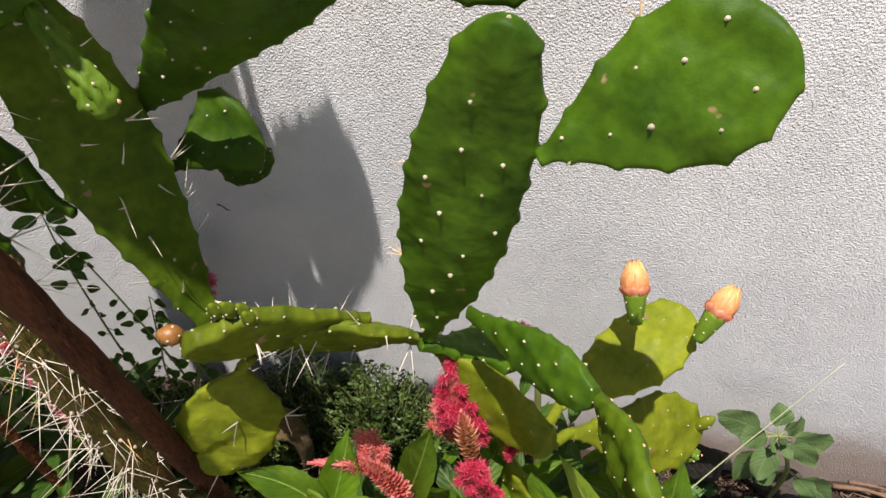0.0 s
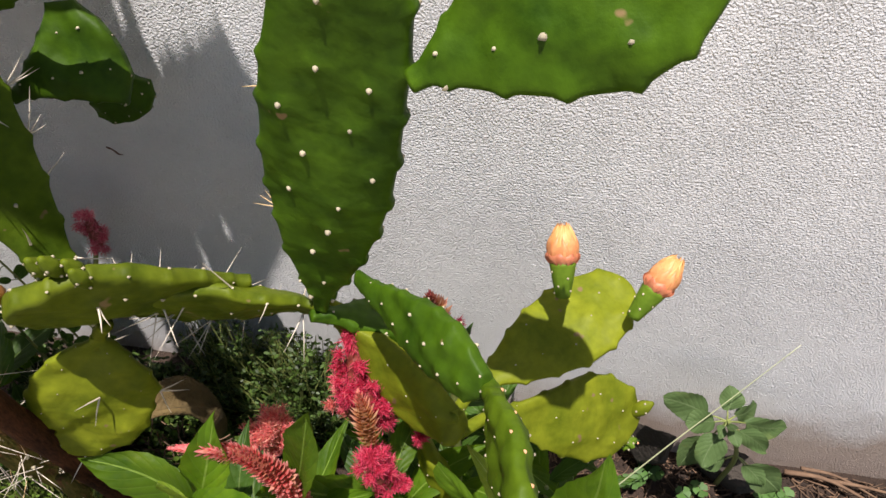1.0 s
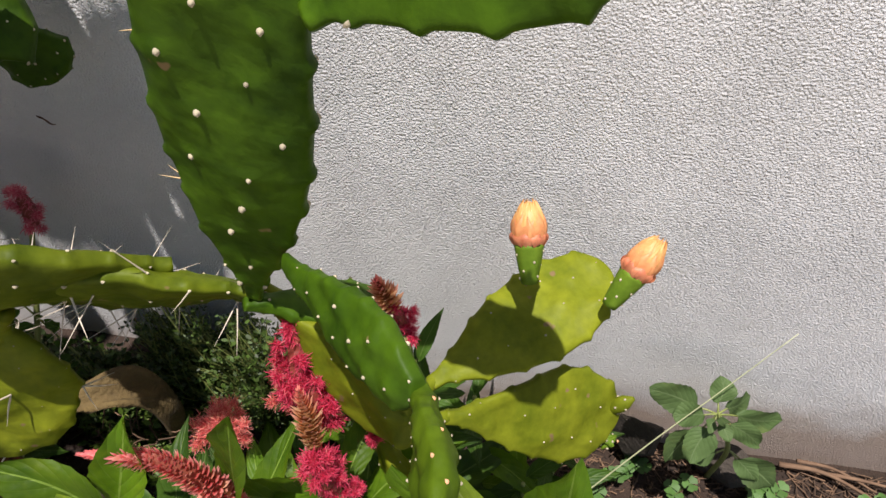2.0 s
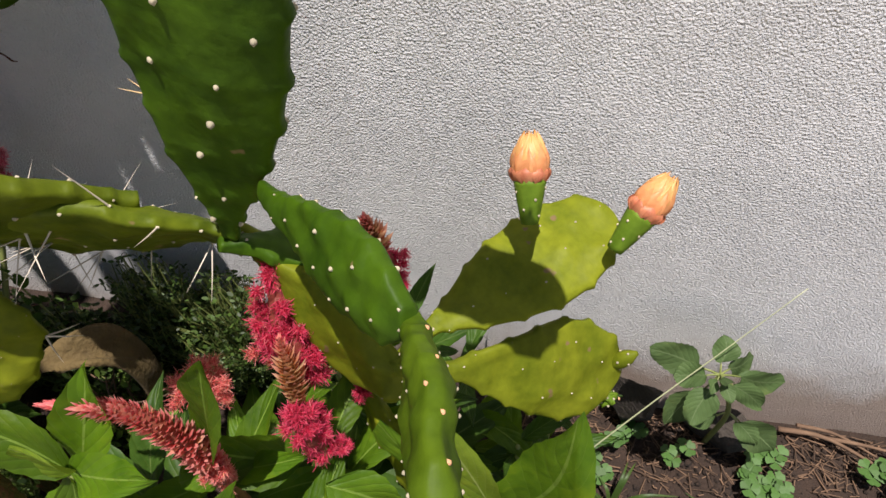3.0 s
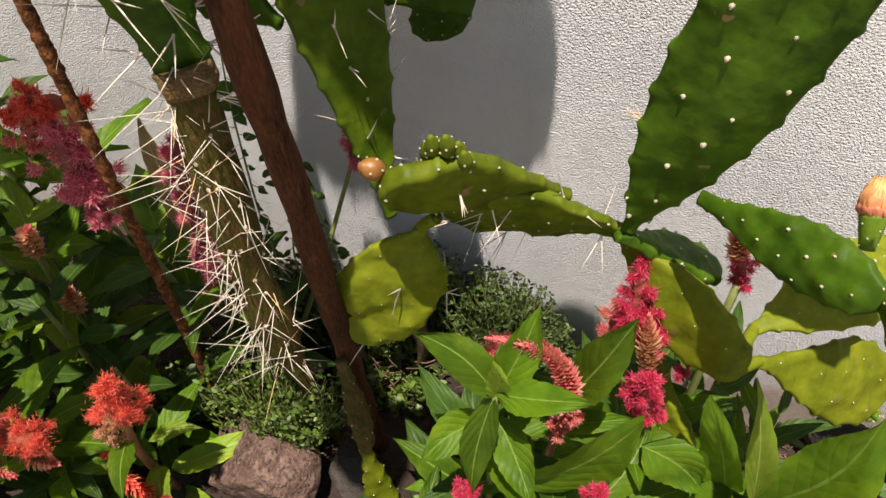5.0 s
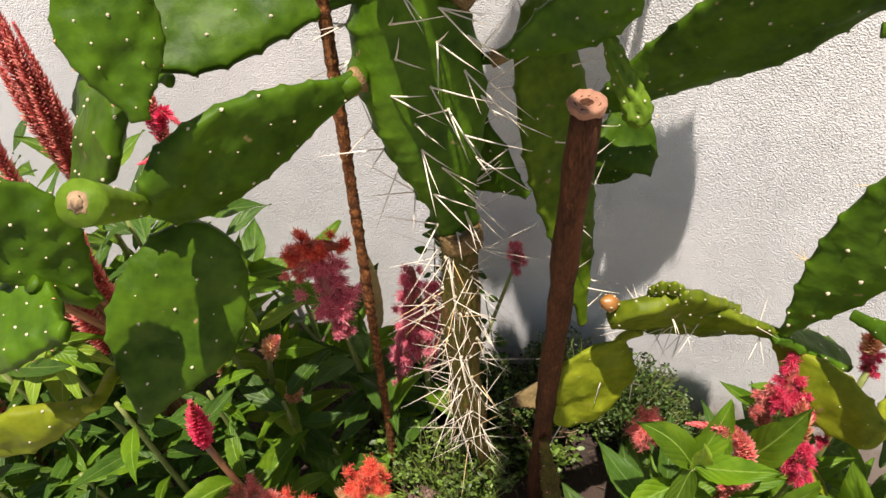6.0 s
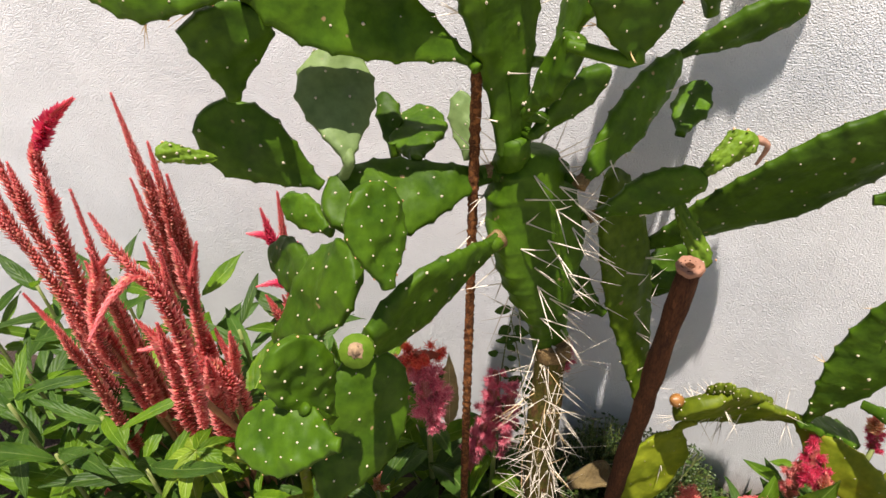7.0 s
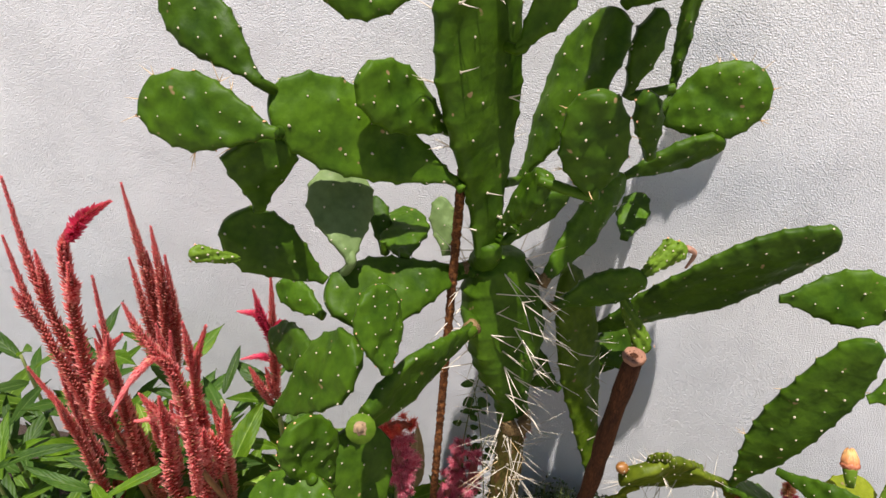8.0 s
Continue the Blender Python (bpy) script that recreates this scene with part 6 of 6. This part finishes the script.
def pinnate_vine(ctrl, seed, label):
    """A thin shoot with paired round leaflets."""
    q = np.random.RandomState(seed)
    pts = curve_pts(ctrl, 40)
    root = np.array(ctrl[0])
    plant = thing("pinnate_vine", root, label, "vine")
    v, f = tube(pts - root, np.linspace(0.0014, 0.0006, 40), 5)
    hang("stem", mesh_of("stem", v, f, STALK), plant, Matrix.Identity(4))
    for i in range(4, 40):
        if q.rand() < 0.42:
            continue
        s = 1 if i % 2 else -1
        d = unit((s * q.uniform(0.5, 1.0), q.uniform(-0.6, 0.2), q.uniform(-0.7, 0.5)))
        L = q.uniform(0.007, 0.016) * (0.8 + 0.5 * i / 40)
        stalk = pts[i] + d * q.uniform(0.002, 0.008)
        v, f = tube([pts[i] - root, stalk - root], 0.0004, 4, False)
        hang("leaf_stalk", mesh_of("leaf_stalk", v, f, STALK), plant, Matrix.Identity(4))
        leaf_at(plant, stalk, stalk + d * L, L * q.uniform(0.5, 0.75), LEAF_DARK, (q.uniform(-0.5, 0.5), -0.7, q.uniform(0.1, 0.9)), 0.1, 0.2, True, name="leaflet", serrate=0.0)
    return plant


pinnate_vine([(-0.203, -0.102, 0.09), (-0.206, -0.100, 0.27), (-0.207, -0.100, 0.315), (-0.202, -0.100, 0.392), (-0.197, -0.100, 0.445), (-0.187, -0.098, 0.515)], 81, "thin dark twig with small round leaflets climbing behind the stem")
pinnate_vine([(-0.190, -0.080, 0.09), (-0.200, -0.080, 0.22), (-0.185, -0.075, 0.30), (-0.172, -0.070, 0.36)], 84, "thin dark twig with small round leaflets behind the stem")
pinnate_vine([(-0.165, -0.086, 0.09), (-0.170, -0.086, 0.25), (-0.182, -0.090, 0.38), (-0.196, -0.094, 0.47)], 85, "thin dark twig with small round leaflets behind the stem")
pinnate_vine([(-0.140, -0.082, 0.09), (-0.143, -0.084, 0.22), (-0.152, -0.088, 0.34)], 86, "short dark twig with small round leaflets behind the stake")


# ---- by the wall on the bare soil ----
def broad_weed(at):
    plant = thing("broadleaf_weed", (at[0], at[1], gz(at[0], at[1])), "broad-leaved grey-green weed growing at the foot of the wall", "weed")
    hub = np.array((0.431, -0.055, 0.184))
    low = np.array((0.462, -0.048, 0.105))
    stem_at(plant, [(at[0], at[1], gz(*at)), tuple(low), tuple(hub)], 0.0030, 0.0018)
    for start, tip, w, up in (
        (hub, (0.501, -0.030, 0.142), 0.027, 0.5), (hub, (0.373, -0.045, 0.196), 0.031, 0.5), (hub, (0.399, -0.078, 0.128), 0.026, 0.5),
        (hub, (0.412, -0.088, 0.155), 0.029, 0.6), (hub, (0.430, -0.030, 0.206), 0.022, 0.3), (hub, (0.478, -0.058, 0.140), 0.021, 0.6),
        (hub, (0.463, -0.028, 0.176), 0.024, 0.4), (hub, (0.394, -0.060, 0.182), 0.025, 0.7), (hub, (0.384, -0.030, 0.168), 0.024, 0.3),
        (hub, (0.429, -0.074, 0.204), 0.012, 0.4), (hub, (0.440, -0.076, 0.178), 0.012, 0.8), (hub, (0.421, -0.074, 0.186), 0.011, 0.9),
        (low, (0.511, -0.064, 0.070), 0.034, 0.6), (low, (0.492, -0.066, 0.082), 0.020, 0.5), (low, (0.428, -0.062, 0.098), 0.018, 0.4)):
        t = np.array(tip)
        b = start + (t - start) * 0.30
        stem_at(plant, [start, (start + b) / 2 + np.array((0, 0, 0.001)), b], 0.0010, 0.0007, name="leaf_stalk")
        leaf_at(plant, b, t, w, LEAF_WEED, (0.0, -0.9, up), 0.06, 0.08, True, serrate=0.03)
    return plant


broad_weed((0.470, -0.035))
clover_leaf = None


def clover(x, y, s, seed):
    global clover_leaf
    q = np.random.RandomState(seed)
    z = gz(x, y)
    plant = thing("clover", (x, y, z), "small clover with round leaflets on the bare soil", "clover", "clovers on the soil")
    if clover_leaf is None:
        verts, faces = [(0, 0, 0)], []
        for k in range(13):
            a = -1.05 + 2.1 * k / 12
            r = 1.0 - 0.16 * math.exp(-(a / 0.22) ** 2)
            verts.append((r * math.sin(a) * 0.75, 0.10 * abs(math.sin(a)), r * math.cos(a)))
        for k in range(12):
            faces.append((0, k + 1, k + 2))
        clover_leaf = mesh_of("leaflet", verts, faces, CLOVER)
    for i in range(q.randint(3, 6)):
        a = q.uniform(0, 6.28)
        top = np.array((s * q.uniform(0.3, 1.0) * math.cos(a), s * q.uniform(0.3, 1.0) * math.sin(a), s * q.uniform(0.9, 1.8)))
        v, f = tube(curve_pts([(0, 0, 0), top * np.array((0.4, 0.4, 0.6)), top], 6), 0.0007, 5, False)
        hang("leaf_stalk", mesh_of("leaf_stalk", v, f, STALK), plant, Matrix.Identity(4))
        spin = q.uniform(0, 6.28)
        for k in range(3):
            b = spin + k * 2.094
            hang("leaflet", clover_leaf, plant, axes(top, (math.cos(b), math.sin(b), 0.18), (0, 0, -1)) @ Matrix.Scale(s * q.uniform(0.62, 0.8), 4))
    return plant


for k, (x, y, s) in enumerate(((0.438, -0.057, 0.013), (0.529, -0.045, 0.014), (0.520, -0.085, 0.015), (0.378, -0.045, 0.014), (0.636, -0.050, 0.016), (0.535, -0.075, 0.014), (0.40, -0.030, 0.012), (0.505, -0.06, 0.013), (0.648, -0.085, 0.016), (0.36, -0.08, 0.014), (0.56, -0.10, 0.014))):
    clover(x, y, s, 90 + k)


def straw_litter():
    """Dry stems and bits of bark strewn on the soil."""
    q = np.random.RandomState(55)
    pieces = []
    for i in range(1700):
        if i < 1150:
            x, y = q.uniform(0.28, 0.78), -0.008 - abs(q.normal(0, 0.055))
        else:
            x, y = q.uniform(-0.45, 0.3), q.uniform(-0.42, -0.02)
        L = q.uniform(0.004, 0.012) if q.rand() < 0.6 else q.uniform(0.012, 0.034)
        a = q.normal(0.2, 0.9) + (0 if q.rand() > 0.35 else 1.5)
        z = gz(x, y) + q.uniform(0.001, 0.005)
        d = np.array((math.cos(a), -math.sin(a) * 0.8, q.uniform(-0.12, 0.25)))
        p0 = np.array((x, y, z))
        p1 = p0 + d * L
        p1[1] = min(p1[1], -0.003)
        p1[2] = max(p1[2], gz(p1[0], p1[1]) + 0.001)
        pieces.append(tube([p0, (p0 + p1) / 2 + q.normal(0, 0.0011, 3), p1], q.uniform(0.0003, 0.0009), 4, False))
    v, f = join(pieces)
    return tagged(new("straw_litter", mesh_of("straw_litter", v, f, STRAW)), "dry straw and bark bits strewn on the soil", "straw", kind="stuff")


straw_litter()


def soil_crumbs():
    """Loose crumbs of earth and bark on the bare soil."""
    q = np.random.RandomState(57)
    pieces = []
    for i in range(1500):
        x, y = (q.uniform(0.24, 0.80), -0.004 - abs(q.normal(0, 0.07))) if i < 1100 else (q.uniform(-0.45, 0.3), q.uniform(-0.42, -0.02))
        r = 0.0011 + 0.0034 * q.rand() ** 3
        c = np.array((x, min(y, -0.003 - r), gz(x, y) + r * 0.4))
        ring = [(math.cos(k * 1.2566), math.sin(k * 1.2566), 0.0) for k in range(5)]
        v = [c + np.array(p) * r * q.uniform(0.6, 1.25, 3) for p in ring + [(0, 0, 0.9), (0, 0, -0.9)]]
        f = [(k, (k + 1) % 5, 5) for k in range(5)] + [((k + 1) % 5, k, 6) for k in range(5)]
        pieces.append((v, f))
    v, f = join(pieces)
    return tagged(new("soil_crumbs", mesh_of("soil_crumbs", v, f, SOIL)), "loose dark crumbs of earth on the bare soil", "soil", kind="stuff")


soil_crumbs()


def dry_stem(ctrl, r, label):
    root = np.array(ctrl[0])
    ob = thing("dry_stem", root, label, "straw", "dry stems by the wall")
    v, f = tube(curve_pts(ctrl, 14) - root, np.linspace(r, r * 0.5, 14), 6, jitter=0.15)
    hang("stem", mesh_of("stem", v, f, STRAW), ob, Matrix.Identity(4))


dry_stem([(0.545, -0.014, 0.012), (0.590, -0.020, 0.016), (0.645, -0.045, 0.010)], 0.0030, "flat dry brown stem lying along the wall")
dry_stem([(0.560, -0.012, 0.022), (0.600, -0.014, 0.016), (0.640, -0.030, 0.008)], 0.0022, "thin dry brown stem lying along the wall")
dry_stem([(0.590, -0.018, 0.012), (0.630, -0.022, 0.014), (0.690, -0.030, 0.010)], 0.0024, "flat dry brown stem lying along the wall")

g = thing("grass_stalk", (0.283, -0.127, gz(0.283, -0.127)), "long thin pale grass stalk leaning to the wall", "grass")
stem_at(g, [(0.283, -0.127, gz(0.283, -0.127)), (0.372, -0.080, 0.147), (0.420, -0.055, 0.214), (0.467, -0.030, 0.280)], 0.0008, 0.0003, GRASS_PALE)


def grass_tuft(x, y, n, L, seed, label):
    q = np.random.RandomState(seed)
    z = gz(x, y)
    plant = thing("grass_tuft", (x, y, z), label, "grass")
    for i in range(n):
        a = q.uniform(0, 6.28)
        l = L * q.uniform(0.6, 1.2)
        d = np.array((math.cos(a), math.sin(a) * 0.7 - 0.2, 0))
        pts = curve_pts([(0, 0, 0), d * l * 0.4 + np.array((0, 0, l * 0.5)), d * l * 0.95 + np.array((0, 0, l * 0.45))], 9)
        verts, faces = [], []
        side = unit(np.cross(d, (0, 0, 1)))
        for k, p in enumerate(pts):
            w = 0.0022 * (1 - (k / 8) ** 2) + 0.0002
            verts += [p - side * w, p + np.array((0, 0, -0.0008)), p + side * w]
        for k in range(8):
            faces += [(3 * k, 3 * k + 1, 3 * k + 4, 3 * k + 3), (3 * k + 1, 3 * k + 2, 3 * k + 5, 3 * k + 4)]
        hang("blade", mesh_of("blade", verts, faces, LEAFLET), plant, Matrix.Identity(4))


grass_tuft(0.372, -0.115, 9, 0.07, 5, "tuft of dark arching grass blades on the soil")
grass_tuft(0.470, -0.120, 6, 0.06, 6, "small tuft of grass on bare soil")
grass_tuft(-0.60, -0.40, 12, 0.13, 7, "tuft of long grass among the celosias")
grass_tuft(-0.70, -0.38, 12, 0.13, 8, "tuft of long grass among the celosias")


# a withered pad curled on the soil, and a green stub by the stake
def curled_pad():
    root = np.array((-0.085, -0.130, gz(-0.085, -0.130)))
    ob = thing("withered_pad", root, "curled withered yellow-brown cactus pad lying in the shade", "dead pad")
    verts, faces = [], []
    nu, nv = 22, 8
    for i in range(nu):
        u = i / (nu - 1)
        a = -0.5 + 2.7 * u
        c1 = np.array((0.045 * math.cos(a), 0.0, 0.075 + 0.062 * math.sin(a)))
        for k in range(nv):
            s = k / (nv - 1) * 2 - 1
            w = 0.016 * math.sin(math.pi * (0.12 + 0.78 * u)) ** 0.5
            r = 1 + 0.06 * math.sin(9 * u + 3 * s)
            verts.append((c1[0] * r + 0.004 * s, s * w, c1[2] * r + 0.004 * abs(s)))
    for i in range(nu - 1):
        for k in range(nv - 1):
            faces.append((i * nv + k, i * nv + k + 1, (i + 1) * nv + k + 1, (i + 1) * nv + k))
    skin = hang("husk", mesh_of("husk", verts, faces, DRY_PAD), ob, Matrix.Rotation(0.4, 4, "Z"))
    sol = skin.modifiers.new("thickness", "SOLIDIFY")
    sol.thickness = 0.005
    q = np.random.RandomState(3)
    pieces = []
    for i in range(60):
        p = np.array((q.uniform(-0.03, 0.03), q.uniform(-0.012, 0.012), q.uniform(0.004, 0.07)))
        d = unit(q.normal(0, 1, 3)) * q.uniform(0.012, 0.035)
        pieces.append(tube(curve_pts([p, p + d * 0.5 + q.normal(0, 0.004, 3), p + d], 5), 0.0007, 4, False))
    v, f = join(pieces)
    hang("root_mat", mesh_of("root_mat", v, f, STRAW), ob, Matrix.Identity(4))["kind"] = "stuff"


curled_pad()
stub = thing("cactus_stub", (-0.035, -0.262, gz(-0.035, -0.262)), "short yellow-green cactus shoot beside the stake", "cactus")
pad(stub, (-0.045, -0.255, 0.245), (-0.012, -0.285, 0.085), 0.032, (0.3, -0.8, 0.5), mat=SKIN_YELLOW, thick=0.016, gap=0.02)
pad(stub, (-0.060, -0.235, 0.330), (-0.042, -0.257, 0.232), 0.017, (0.3, -0.9, 0.3), mat=STEM_SKIN, thick=0.013, gap=0.02)


scrap = thing("plant_scrap", (-0.104, -0.003, 0.418), "tiny dark dry plant scrap stuck to the wall", "plant scrap")
v, f = tube(curve_pts([(-0.006, 0, 0.002), (0, -0.001, 0), (0.003, -0.001, -0.004), (0.005, 0.001, -0.006)], 9), (0.0004, 0.0007, 0.0006, 0.0005, 0.0008, 0.0007, 0.0005, 0.0004, 0.0003), 6, jitter=0.25)
hang("stem", mesh_of("stem", v, f, PITH), scrap, Matrix.Identity(4))
